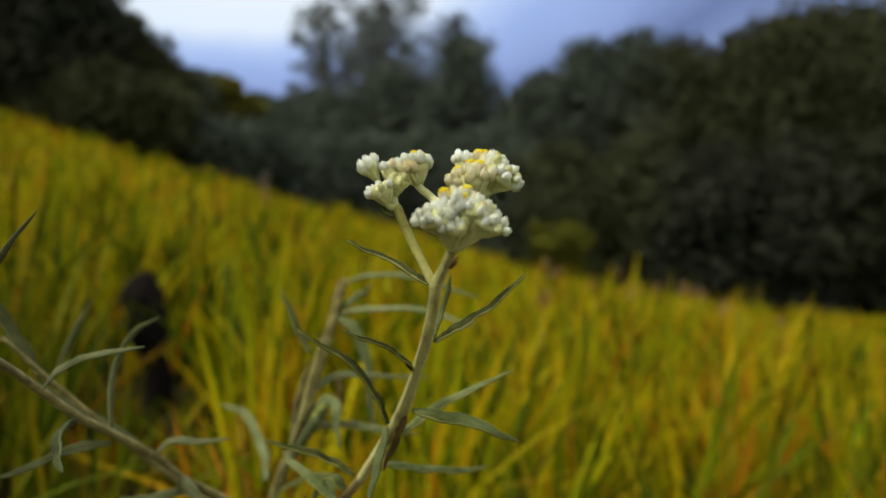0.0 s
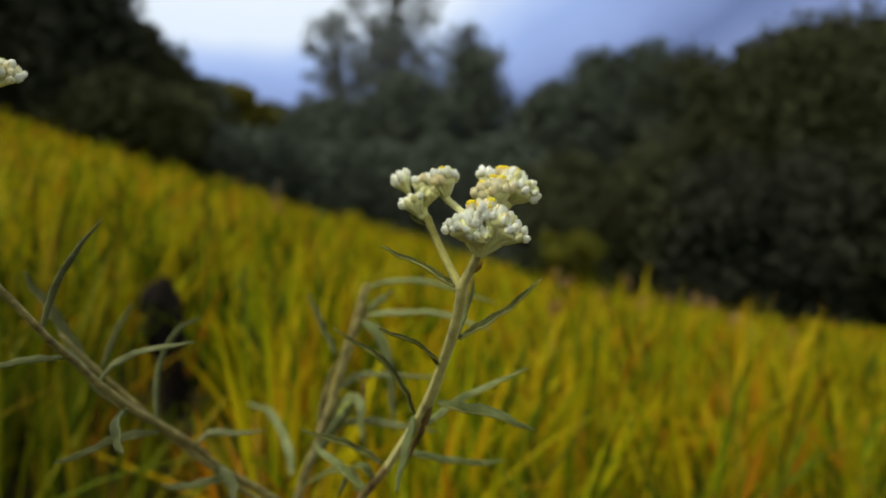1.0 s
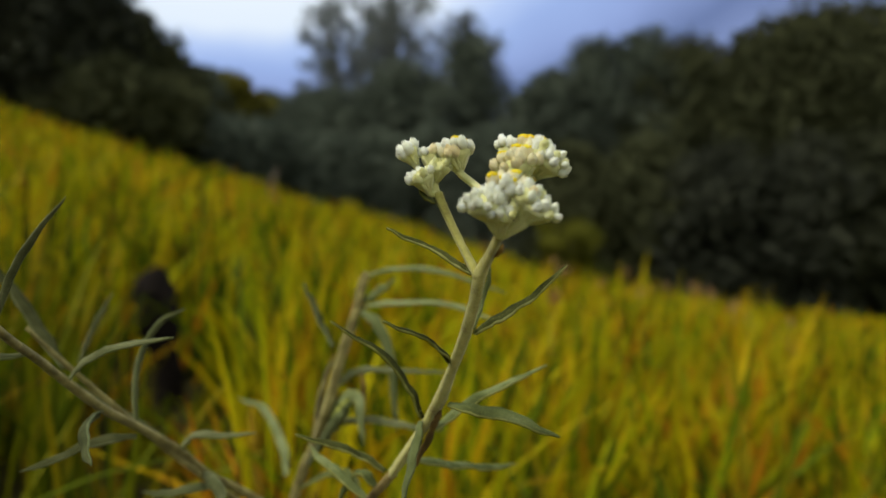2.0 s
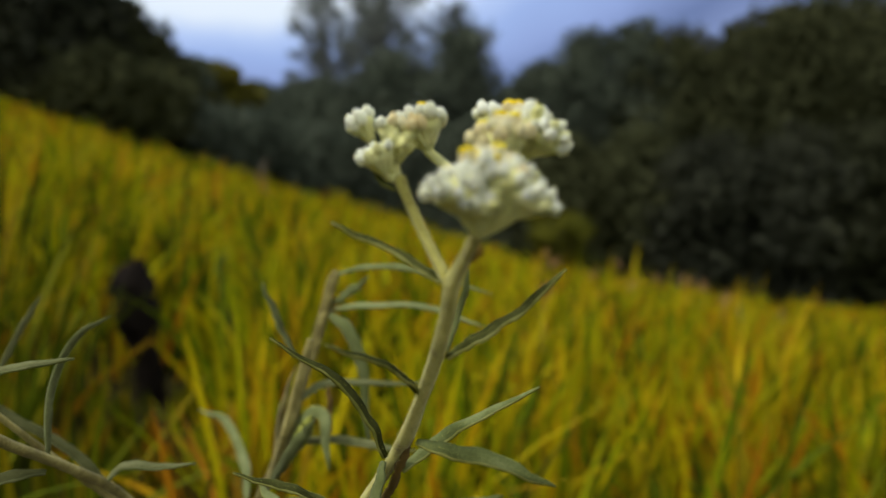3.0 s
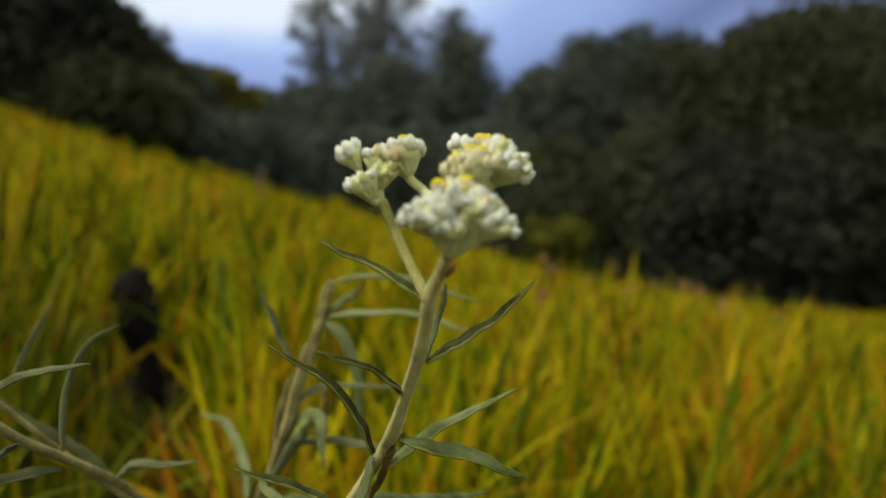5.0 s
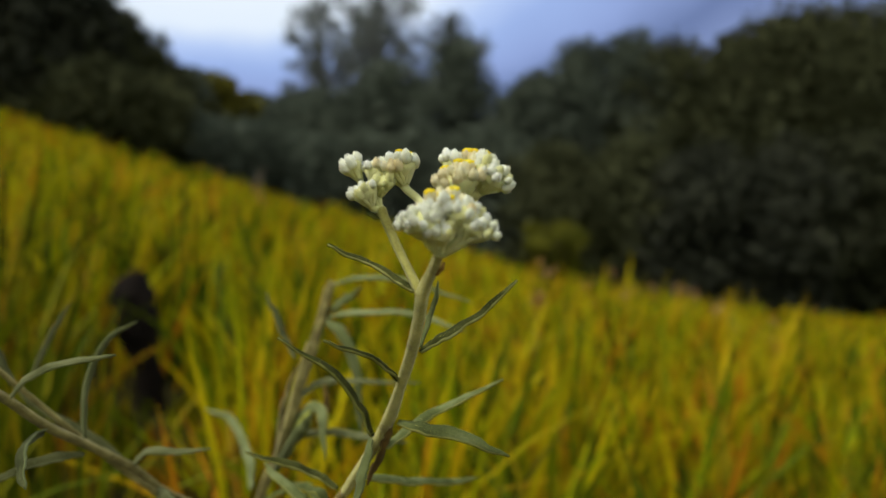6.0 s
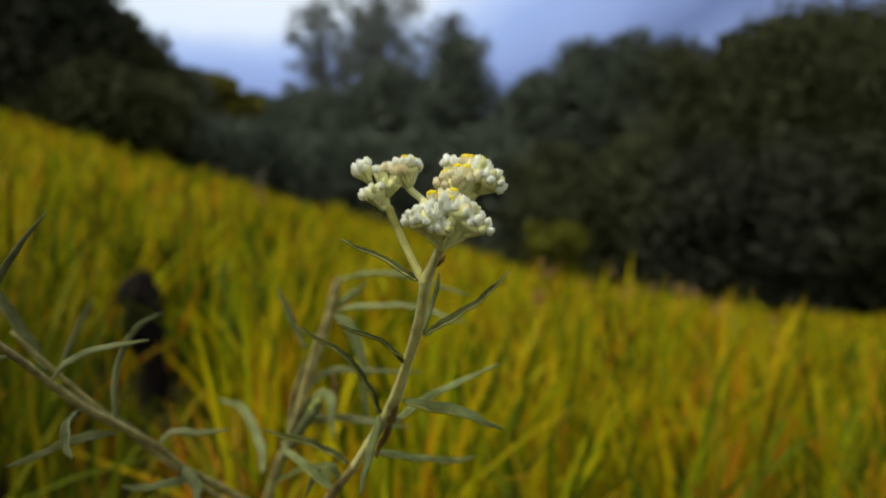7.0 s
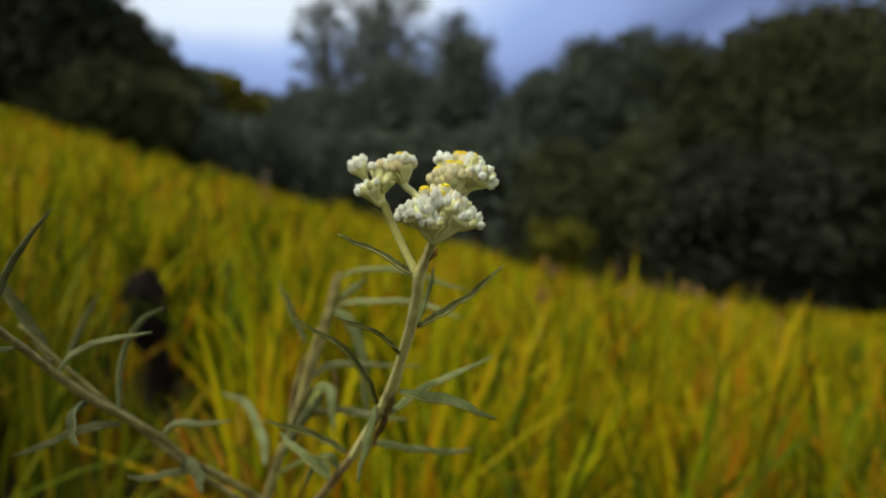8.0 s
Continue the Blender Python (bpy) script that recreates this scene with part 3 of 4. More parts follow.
# ---------------------------------------------------------------- distance: misty mountain
def build_backdrop():
    """Low cloud and misty mountain air far behind the trees: brightest round one gap in the cloud, bluer lower down and away from it."""
    m, n, l, b = material("cloud_and_mist", 1.0, 0.0)
    geo = n.new("ShaderNodeNewGeometry")
    tex = n.new("ShaderNodeTexNoise")
    tex.inputs["Scale"].default_value = 0.0035
    tex.inputs["Detail"].default_value = 5
    l.new(geo.outputs["Position"], tex.inputs["Vector"])
    tall = n.new("ShaderNodeVectorMath")
    tall.operation = "MULTIPLY"
    tall.inputs[1].default_value = (1, 1, 3)
    l.new(geo.outputs["Position"], tall.inputs[0])
    dist = n.new("ShaderNodeVectorMath")
    dist.operation = "DISTANCE"
    dist.inputs[1].default_value = (-440.0, 1370.0, 1800.0)
    l.new(tall.outputs[0], dist.inputs[0])
    hi = n.new("ShaderNodeMath")
    hi.operation = "MULTIPLY_ADD"
    hi.inputs[1].default_value = 260
    l.new(tex.outputs["Fac"], hi.inputs[0])
    l.new(dist.outputs["Value"], hi.inputs[2])
    mr = n.new("ShaderNodeMapRange")
    mr.inputs["From Min"].default_value = 280
    mr.inputs["From Max"].default_value = 1280
    l.new(hi.outputs[0], mr.inputs["Value"])
    r = ramp(n, [(0.0, (0.86, 0.94, 1.0)), (0.38, (0.78, 0.88, 1.0)), (0.50, (0.47, 0.61, 0.93)), (0.60, (0.34, 0.47, 0.82)), (0.72, (0.29, 0.39, 0.71)), (0.88, (0.15, 0.21, 0.41)), (1.0, (0.22, 0.29, 0.53))])
    l.new(mr.outputs[0], r.inputs[0])
    em = n.new("ShaderNodeEmission")
    l.new(r.outputs[0], em.inputs["Color"])
    l.new(em.outputs[0], n["Material Output"].inputs["Surface"])
    verts, faces = [], []
    cols, rows = 60, 24
    for i in range(cols):
        a = -1.1 + 2.2 * i / (cols - 1)
        for k in range(rows):
            e = -0.08 + 0.9 * k / (rows - 1)
            verts.append((math.sin(a) * math.cos(e) * 1450, math.cos(a) * math.cos(e) * 1450, math.sin(e) * 1450))
    for i in range(cols - 1):
        for k in range(rows - 1):
            q = i * rows + k
            faces.append((q, q + rows, q + rows + 1, q + 1))
    ob = new("backdrop", mesh_of("backdrop", verts, faces, m))
    tagged(ob, "overcast sky with blue mist over far mountains", "sky", kind="structure")


build_backdrop()


# ---------------------------------------------------------------- stumps in the grass
def stump(name, pts, radii, mat, label, seed, stub=()):
    rng = random.Random(seed)
    base = Vector(pts[0])
    top = root(name, base, label, "stump")
    v, f = tube([Vector(p) - base for p in pts], radii, 26, 14, 0.22, rng)
    child("trunk", mesh_of("trunk", v, f, mat), top)
    tip = Vector(pts[-1]) - base
    splinters = []
    for i in range(6):
        a = i * 1.05
        r = radii[-1] * 0.7
        o = tip + Vector((math.cos(a) * r, math.sin(a) * r, -0.03))
        splinters.append(tube([o, o + Vector((0, 0, 0.03)), o + Vector((rng.uniform(-0.01, 0.01), 0, rng.uniform(0.04, 0.09)))], [r * 0.5, r * 0.3, 0.002], 5, 5, 0.1, rng))
    child("splintered_top", mesh_of("splintered_top", *joined(splinters), mat), top)
    if stub:
        v, f = tube([Vector(p) - base for p in stub], [0.026, 0.034, 0.034, 0.012], 14, 10, 0.2, rng)
        child("side_stub", mesh_of("side_stub", v, f, mat), top)
    return top


stump("burnt_stump", [(-1.00, 2.74, 0.20), (-1.1025, 2.7300, 0.3478), (-1.1095, 2.7200, 0.4718), (-1.1275, 2.7100, 0.5838), (-1.1431, 2.7000, 0.6731), (-1.1520, 2.6800, 0.7735), (-1.1542, 2.6800, 0.8497), (-1.1411, 2.6800, 0.8977)], [0.06, 0.055, 0.048, 0.048, 0.068, 0.078, 0.064, 0.032], M_CHAR, "charred black broken stump standing in the grass", 8,
      [(-1.140, 2.70, 0.560), (-1.105, 2.69, 0.640), (-1.092, 2.69, 0.700), (-1.088, 2.69, 0.755)])
stump("dead_stump", [(-3.3170, 13.0000, 1.8029), (-3.3592, 13.0000, 2.1726), (-3.2536, 13.0000, 2.4578)], [0.07, 0.06, 0.025], M_DEADWOOD, "pale weathered broken stump at the meadow's edge", 9)
stump("dead_stump", [(3.0375, 7.0000, -0.1319), (3.0090, 7.0000, 0.1525), (2.9692, 7.0000, 0.3231)], [0.05, 0.032, 0.016], M_DEADWOOD, "weathered broken stump in the grass", 10)


# ---------------------------------------------------------------- flowering plants
def bud_mesh(name, mat, open_top, seed):
    """One flower head: an egg of wool set round with four rings of pointed, overlapping bracts, 1 unit wide, standing on z = 0."""
    rng = random.Random(seed)
    prof = [(0.12, 0.0), (0.34, 0.12), (0.45, 0.32), (0.47, 0.55), (0.40, 0.78), (0.26, 0.95), (0.06, 1.04)]
    rings = [(0.10, 0.60, 0.40, 0.58), (0.26, 0.88, 0.44, 0.56), (0.44, 1.14, 0.45, 0.36), (0.58, 1.34, 0.40, 0.10)]
    if open_top:
        prof = [(0.12, 0.0), (0.32, 0.12), (0.43, 0.32), (0.46, 0.60), (0.47, 0.88), (0.30, 0.96), (0.05, 0.98)]
        rings = [(0.10, 0.60, 0.38, 0.50), (0.28, 0.86, 0.43, 0.55), (0.46, 1.08, 0.46, 0.58), (0.56, 1.16, 0.45, 0.55)]
    sides = 10
    verts, faces, wool_faces = [], [], 0
    for r, z in prof:
        for j in range(sides):
            a = 2 * math.pi * j / sides
            rr = r * (1 + rng.uniform(-0.04, 0.04))
            verts.append((rr * math.cos(a), rr * math.sin(a), z))
    for k in range(len(prof) - 1):
        for j in range(sides):
            q = (j + 1) % sides
            faces.append((k * sides + j, k * sides + q, (k + 1) * sides + q, (k + 1) * sides + j))
    wool_faces = 2 * sides
    faces.append(tuple(range((len(prof) - 1) * sides, len(prof) * sides)))
    for k, (z0, z1, r0, r1) in enumerate(rings):
        for j in range(5):
            a = 2 * math.pi * (j + 0.5 * (k % 2)) / 5 + rng.uniform(-0.08, 0.08)
            tip = z1 * rng.uniform(0.95, 1.05)
            o = len(verts)
            for f, wide, bulge in ((0.0, 0.36, 0.0), (0.45, 0.58, 0.07), (0.8, 0.34, 0.06)):
                r = r0 + (r1 - r0) * f ** 1.5 + bulge
                z = z0 + (tip - z0) * f
                for side, dip in ((-1, -0.07), (0, 0.03), (1, -0.07)):
                    verts.append(((r + dip) * math.cos(a + side * wide), (r + dip) * math.sin(a + side * wide), z))
            verts.append((r1 * math.cos(a), r1 * math.sin(a), tip))
            for i in (0, 3):
                faces += [(o + i, o + i + 1, o + i + 4, o + i + 3), (o + i + 1, o + i + 2, o + i + 5, o + i + 4)]
            faces += [(o + 6, o + 7, o + 9), (o + 7, o + 8, o + 9)]
    me = mesh_of(name, verts, faces, mat)
    me.materials.append(M_WOOL)
    me.polygons.foreach_set("material_index", [1 if i < wool_faces else 0 for i in range(len(faces))])
    return me


def floret_mesh(seed):
    """The disc of tiny yellow florets in an open head."""
    rng = random.Random(seed)
    pieces = []
    for i in range(19):
        r = 0.112 * math.sqrt(i)
        a = i * 2.4
        c = (r * math.cos(a), r * math.sin(a))
        h = 1.32 + 0.12 * (1 - r / 0.4) + rng.uniform(-0.02, 0.03)
        v, f = [], []
        for k, (rr, z) in enumerate(((0.06, 0.95), (0.085, h - 0.05), (0.055, h))):
            for j in range(6):
                b = j * math.pi / 3
                v.append((c[0] + rr * math.cos(b), c[1] + rr * math.sin(b), z))
        for k in range(2):
            for j in range(6):
                q = (j + 1) % 6
                f.append((k * 6 + j, k * 6 + q, k * 6 + 6 + q, k * 6 + 6 + j))
        f.append(tuple(range(12, 18)))
        pieces.append((v, f))
    return mesh_of("florets", *joined(pieces), M_YELLOW)


BUDS = {
    "white": [bud_mesh("bud", M_BUD, False, s) for s in (1, 2, 3)],
    "cream": [bud_mesh("bud", M_CREAM, False, s) for s in (4, 5)],
    "green": [bud_mesh("bud", M_WOOL, False, s) for s in (8, 9)],
    "open": [bud_mesh("bud", M_CREAM, True, s) for s in (6, 7)],
}
FLORETS = floret_mesh(11)


def cyme(plant, stalk, up, reach, cap, count, mix, seed, size=0.0042, stalk_r=0.0016):
    """A tight cluster of buds that fan out from the stalk's end over a cap (degrees) round up, on a woolly cup.
    Its mesh is the woolly stalk and cup, its children are the buds. mix: shares of white, cream and green buds; the rest are open."""
    rng = random.Random(seed)
    base = plant.location
    up = Vector(up).normalized()
    hub = Vector(stalk[-1])
    pieces = [tube([Vector(p) - base for p in stalk] + [hub + up * reach * 0.25 - base], [stalk_r] * len(stalk) + [stalk_r * 1.3], 14, 9, 0.08, rng)]
    wool(*pieces[0], 14, 9, 260, random.Random(seed + 200))
    side = up.orthogonal().normalized()
    other = up.cross(side)
    rim = radians(cap)
    v, f = [], []
    prof = [(0.0, 0.06), (0.16, 0.62), (0.38, 0.90), (0.62, 1.04), (0.78, 1.02), (0.86, 0.6), (0.88, 0.05)]
    for far, wide in prof:
        for j in range(14):
            a = j * math.pi / 7
            th = rim * wide * (1 + rng.uniform(-0.07, 0.07))
            d = up * math.cos(th) + (side * math.cos(a) + other * math.sin(a)) * math.sin(th)
            v.append(hub + d * (reach * far * (1 + rng.uniform(-0.05, 0.05))) - base)
    for k in range(len(prof) - 1):
        for j in range(14):
            q = (j + 1) % 14
            f.append((k * 14 + j, k * 14 + q, k * 14 + 14 + q, k * 14 + 14 + j))
    pieces.append((v, f))
    spots = []
    for i in range(count):
        th = rim * math.sqrt((i + 0.3) / count) * rng.uniform(0.94, 1.06)
        a = i * 2.39996 + rng.uniform(-0.2, 0.2)
        d = up * math.cos(th) + (side * math.cos(a) + other * math.sin(a)) * math.sin(th)
        spots.append((d, reach * rng.uniform(0.92, 1.12)))
    for d, ln in spots:
        foot = hub + d * max(0.0, ln - size * 1.2)
        pieces.append(tube([hub + d * ln * 0.15 - base, foot.lerp(hub, 0.4) - base, foot - base], [0.0010, 0.0012, size * 0.28], 6, 7, 0.1, rng))
    head = child("flower_head", mesh_of("flower_head", *joined(pieces), M_WOOL), plant, "woolly stalk and cup with papery white buds")
    for d, ln in spots:
        pick, fan = rng.random(), d
        kind = "white" if pick < mix[0] else "cream" if pick < mix[0] + mix[1] else "green" if pick < sum(mix) else "open" if d.z > 0.8 else "cream"
        s = size * rng.uniform(0.76, 1.14)
        d = (d + up * 0.45 + Vector((rng.gauss(0, 0.08), rng.gauss(0, 0.08), rng.gauss(0, 0.08) + (0.5 if kind == "open" else 0.12)))).normalized()
        turn = d.to_track_quat("Z", "Y").to_matrix().to_4x4() @ Matrix.Rotation(rng.uniform(0, 6.28), 4, "Z")
        tall = s * rng.uniform(0.98, 1.18)
        m = Matrix.Translation(hub + fan * (ln - tall * 0.55) - d * tall * 0.55 - base) @ turn @ Matrix.Diagonal((s, s, tall, 1))
        child("bud", rng.choice(BUDS[kind]), head, "", m)
        if kind == "open":
            child("florets", FLORETS, head, "yellow disc florets", m)
    return head


def leaf(plant, pts, width, mat=None, face=(0, -0.5, 1), seed=0, **more):
    rng = random.Random(seed * 7 + 1)
    base = plant.location
    return child("leaf", leaf_mesh("leaf", [Vector(p) - base for p in pts], width, mat or M_LEAF, face, rng=rng, **more), plant)


def stem(plant, pts, radii, mat=None, n=40, seed=0):
    rng = random.Random(seed)
    base = plant.location
    v, f = tube([Vector(p) - base for p in pts], radii, n, 18, 0.04, rng, 0.11)
    wool(v, f, n, 18, n * 60, rng)
    return child("stem", mesh_of("stem", v, f, mat or M_STEM), plant)


def main_plant():
    g = (-0.14, 0.62, ground_height(-0.14, 0.62) - 0.02)
    p = root("everlasting_plant", g, "woolly grey-green everlasting plant with white bud clusters", "flowering plant", "everlasting plants")
    stem(p, [g, (-0.160, 0.60, 0.25), (-0.150, 0.575, 0.50), (-0.130, 0.53, 0.68), (-0.100, 0.482, 0.785), (-0.0701, 0.4450, 0.8322), (-0.0491, 0.4200, 0.8621)],
         [0.004, 0.004, 0.0038, 0.0034, 0.0030, 0.0027, 0.0026], M_WOODY, n=60, seed=6)
    stem(p, [(-0.0498, 0.4208, 0.8611), (-0.0308, 0.3950, 0.8950), (-0.0210, 0.3810, 0.9152), (-0.0147, 0.3630, 0.9339), (-0.0084, 0.3440, 0.9542), (-0.0045, 0.3280, 0.9710), (-0.0026, 0.3170, 0.9835), (0.0012, 0.3050, 0.9928), (0.0045, 0.2930, 1.0014)],
         [0.0027, 0.0028, 0.0034, 0.0025, 0.0028, 0.0026, 0.0029, 0.0020, 0.0019], n=130)
    stem(p, [(-0.0034, 0.3180, 0.9817), (-0.0110, 0.3230, 0.9963), (-0.0181, 0.3270, 1.0109), (-0.0220, 0.3300, 1.0201)], [0.0022, 0.0018, 0.0019, 0.0020], n=30, seed=2)
    # heads: the front one, the one behind it, and the side branch
    fb = (0.0045, 0.2930, 1.0002)
    cyme(p, [fb, (0.0003, 0.2885, 1.0049)], (-0.30, -0.34, 0.89), 0.0150, 42, 23, (0.94, 0.06, 0), 1, 0.0039, 0.002)
    cyme(p, [fb, (0.0067, 0.2903, 1.0065)], (0.02, -0.08, 1.00), 0.0180, 28, 13, (0.38, 0.3, 0), 2, 0.0043, 0.0016)
    cyme(p, [fb, (0.0116, 0.2878, 1.0060)], (0.15, -0.28, 0.95), 0.0155, 30, 10, (0.7, 0.3, 0), 3, 0.0040, 0.0016)
    cyme(p, [fb, (0.0128, 0.2898, 1.0045)], (0.60, -0.30, 0.74), 0.0145, 42, 20, (0.8, 0, 0.2), 4, 0.0037, 0.0021)
    cyme(p, [fb, (0.0051, 0.2881, 1.0029)], (-0.05, -0.60, 0.80), 0.0115, 36, 10, (0.6, 0, 0.4), 5, 0.0038, 0.0015)
    rb, rm = (0.0051, 0.3000, 0.9998), (0.0147, 0.3120, 1.0226)
    cyme(p, [rb, rm, (0.0137, 0.3116, 1.0205)], (-0.15, -0.18, 0.97), 0.0165, 40, 19, (0, 0.7, 0), 6, 0.0044, 0.0018)
    cyme(p, [rb, rm, (0.0127, 0.3238, 1.0260)], (-0.14, 0.24, 0.96), 0.0200, 18, 8, (1, 0, 0), 7, 0.0041, 0.0016)
    cyme(p, [rb, rm, (0.0198, 0.3231, 1.0241)], (0.10, 0.05, 0.99), 0.0200, 20, 9, (0.35, 0.2, 0), 58, 0.0044, 0.0016)
    cyme(p, [rb, rm, (0.0203, 0.3191, 1.0260)], (0.63, -0.28, 0.73), 0.0165, 42, 26, (0.88, 0, 0.12), 9, 0.0038, 0.0023)
    lb = (-0.0220, 0.3300, 1.0196)
    cyme(p, [lb, (-0.0310, 0.3356, 1.0319)], (-0.55, -0.05, 0.83), 0.0130, 30, 9, (1, 0, 0), 10, 0.0040, 0.0014)
    cyme(p, [lb, (-0.0246, 0.3346, 1.0274)], (-0.12, -0.05, 0.99), 0.0140, 22, 7, (0.5, 0.2, 0.3), 11, 0.0038, 0.0015)
    cyme(p, [rb, (0.0028, 0.3150, 1.0143), (-0.0043, 0.3310, 1.0234), (-0.0113, 0.3365, 1.0298)], (-0.32, -0.04, 0.95), 0.0160, 43, 27, (0.4, 0.3, 0), 63, 0.0041, 0.0019)
    cyme(p, [lb, (-0.0255, 0.3284, 1.0200)], (-0.45, -0.30, 0.84), 0.0130, 36, 14, (0.65, 0, 0.35), 13, 0.0034, 0.0015)
    cyme(p, [lb, (-0.0232, 0.3338, 1.0247)], (0.25, -0.25, 0.93), 0.0125, 34, 9, (0, 0, 1), 14, 0.0032, 0.0015)
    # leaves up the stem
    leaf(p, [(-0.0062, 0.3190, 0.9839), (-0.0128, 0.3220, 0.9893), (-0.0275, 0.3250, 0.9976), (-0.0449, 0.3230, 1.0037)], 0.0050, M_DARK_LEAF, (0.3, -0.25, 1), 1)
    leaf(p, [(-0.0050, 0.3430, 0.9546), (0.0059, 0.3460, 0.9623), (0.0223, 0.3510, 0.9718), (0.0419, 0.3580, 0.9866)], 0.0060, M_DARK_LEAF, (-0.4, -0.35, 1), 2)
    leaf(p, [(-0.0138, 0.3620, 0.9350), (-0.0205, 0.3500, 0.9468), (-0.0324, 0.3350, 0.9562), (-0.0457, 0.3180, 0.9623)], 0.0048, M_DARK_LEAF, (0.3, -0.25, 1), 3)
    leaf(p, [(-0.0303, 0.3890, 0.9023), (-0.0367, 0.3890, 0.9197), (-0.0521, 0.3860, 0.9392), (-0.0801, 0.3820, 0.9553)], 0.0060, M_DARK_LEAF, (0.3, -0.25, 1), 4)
    leaf(p, [(-0.0242, 0.3920, 0.8958), (-0.0111, 0.4020, 0.9056), (0.0088, 0.4150, 0.9143), (0.0423, 0.4300, 0.9245)], 0.0068, None, (-0.2, -0.4, 1), 5)
    leaf(p, [(-0.0166, 0.3780, 0.9131), (-0.0027, 0.3640, 0.9142), (0.0191, 0.3570, 0.9112), (0.0385, 0.3560, 0.9011)], 0.0068, None, (0.1, -0.9, 1), 6)
    leaf(p, [(-0.0386, 0.4100, 0.8744), (-0.0193, 0.4400, 0.8638), (0.0064, 0.4900, 0.8459), (0.0330, 0.5200, 0.8369)], 0.0078, None, (0, -0.6, 1), 7)
    leaf(p, [(-0.0322, 0.3880, 0.9010), (-0.0352, 0.3800, 0.8922), (-0.0377, 0.3740, 0.8803), (-0.0409, 0.3700, 0.8605)], 0.0066, M_PALE_LEAF, (-0.9, -0.7, 0.3), 8)
    leaf(p, [(-0.0045, 0.3470, 0.9557), (-0.0006, 0.3520, 0.9688), (0.0026, 0.3520, 0.9788), (0.0037, 0.3530, 0.9865)], 0.0022, M_PALE_LEAF, (-0.2, -1, 0.3), 9)
    leaf(p, [(0.0025, 0.3050, 0.9918), (0.0037, 0.3040, 0.9931), (0.0049, 0.3030, 0.9946), (0.0062, 0.3030, 0.9966)], 0.0022, M_DRY_LEAF, (-0.3, -0.5, 1), 10)
    leaf(p, [(-0.0229, 0.3280, 1.0157), (-0.0262, 0.3290, 1.0179), (-0.0290, 0.3300, 1.0212), (-0.0300, 0.3300, 1.0239)], 0.0026, M_LEAF, (0.5, -0.5, 1), 11)
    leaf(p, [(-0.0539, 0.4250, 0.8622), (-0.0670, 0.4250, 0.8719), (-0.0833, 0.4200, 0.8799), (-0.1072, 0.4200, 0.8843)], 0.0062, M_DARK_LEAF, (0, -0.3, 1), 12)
    leaf(p, [(-0.0205, 0.3850, 0.9081), (-0.0222, 0.3900, 0.8990), (-0.0270, 0.3950, 0.8880), (-0.0345, 0.4000, 0.8720)], 0.0068, M_DRY_LEAF, (1, -0.6, 0.2), 13)
    leaf(p, [(-0.0658, 0.4400, 0.8395), (-0.0819, 0.4500, 0.8504), (-0.0949, 0.4600, 0.8565), (-0.1085, 0.4700, 0.8629)], 0.0072, None, (0, -0.3, 1), 15)
    leaf(p, [(-0.0593, 0.4320, 0.8494), (-0.0694, 0.4400, 0.8573), (-0.0782, 0.4500, 0.8504), (-0.0893, 0.4600, 0.8266)], 0.0065, None, (0.3, -0.6, 1), 16)


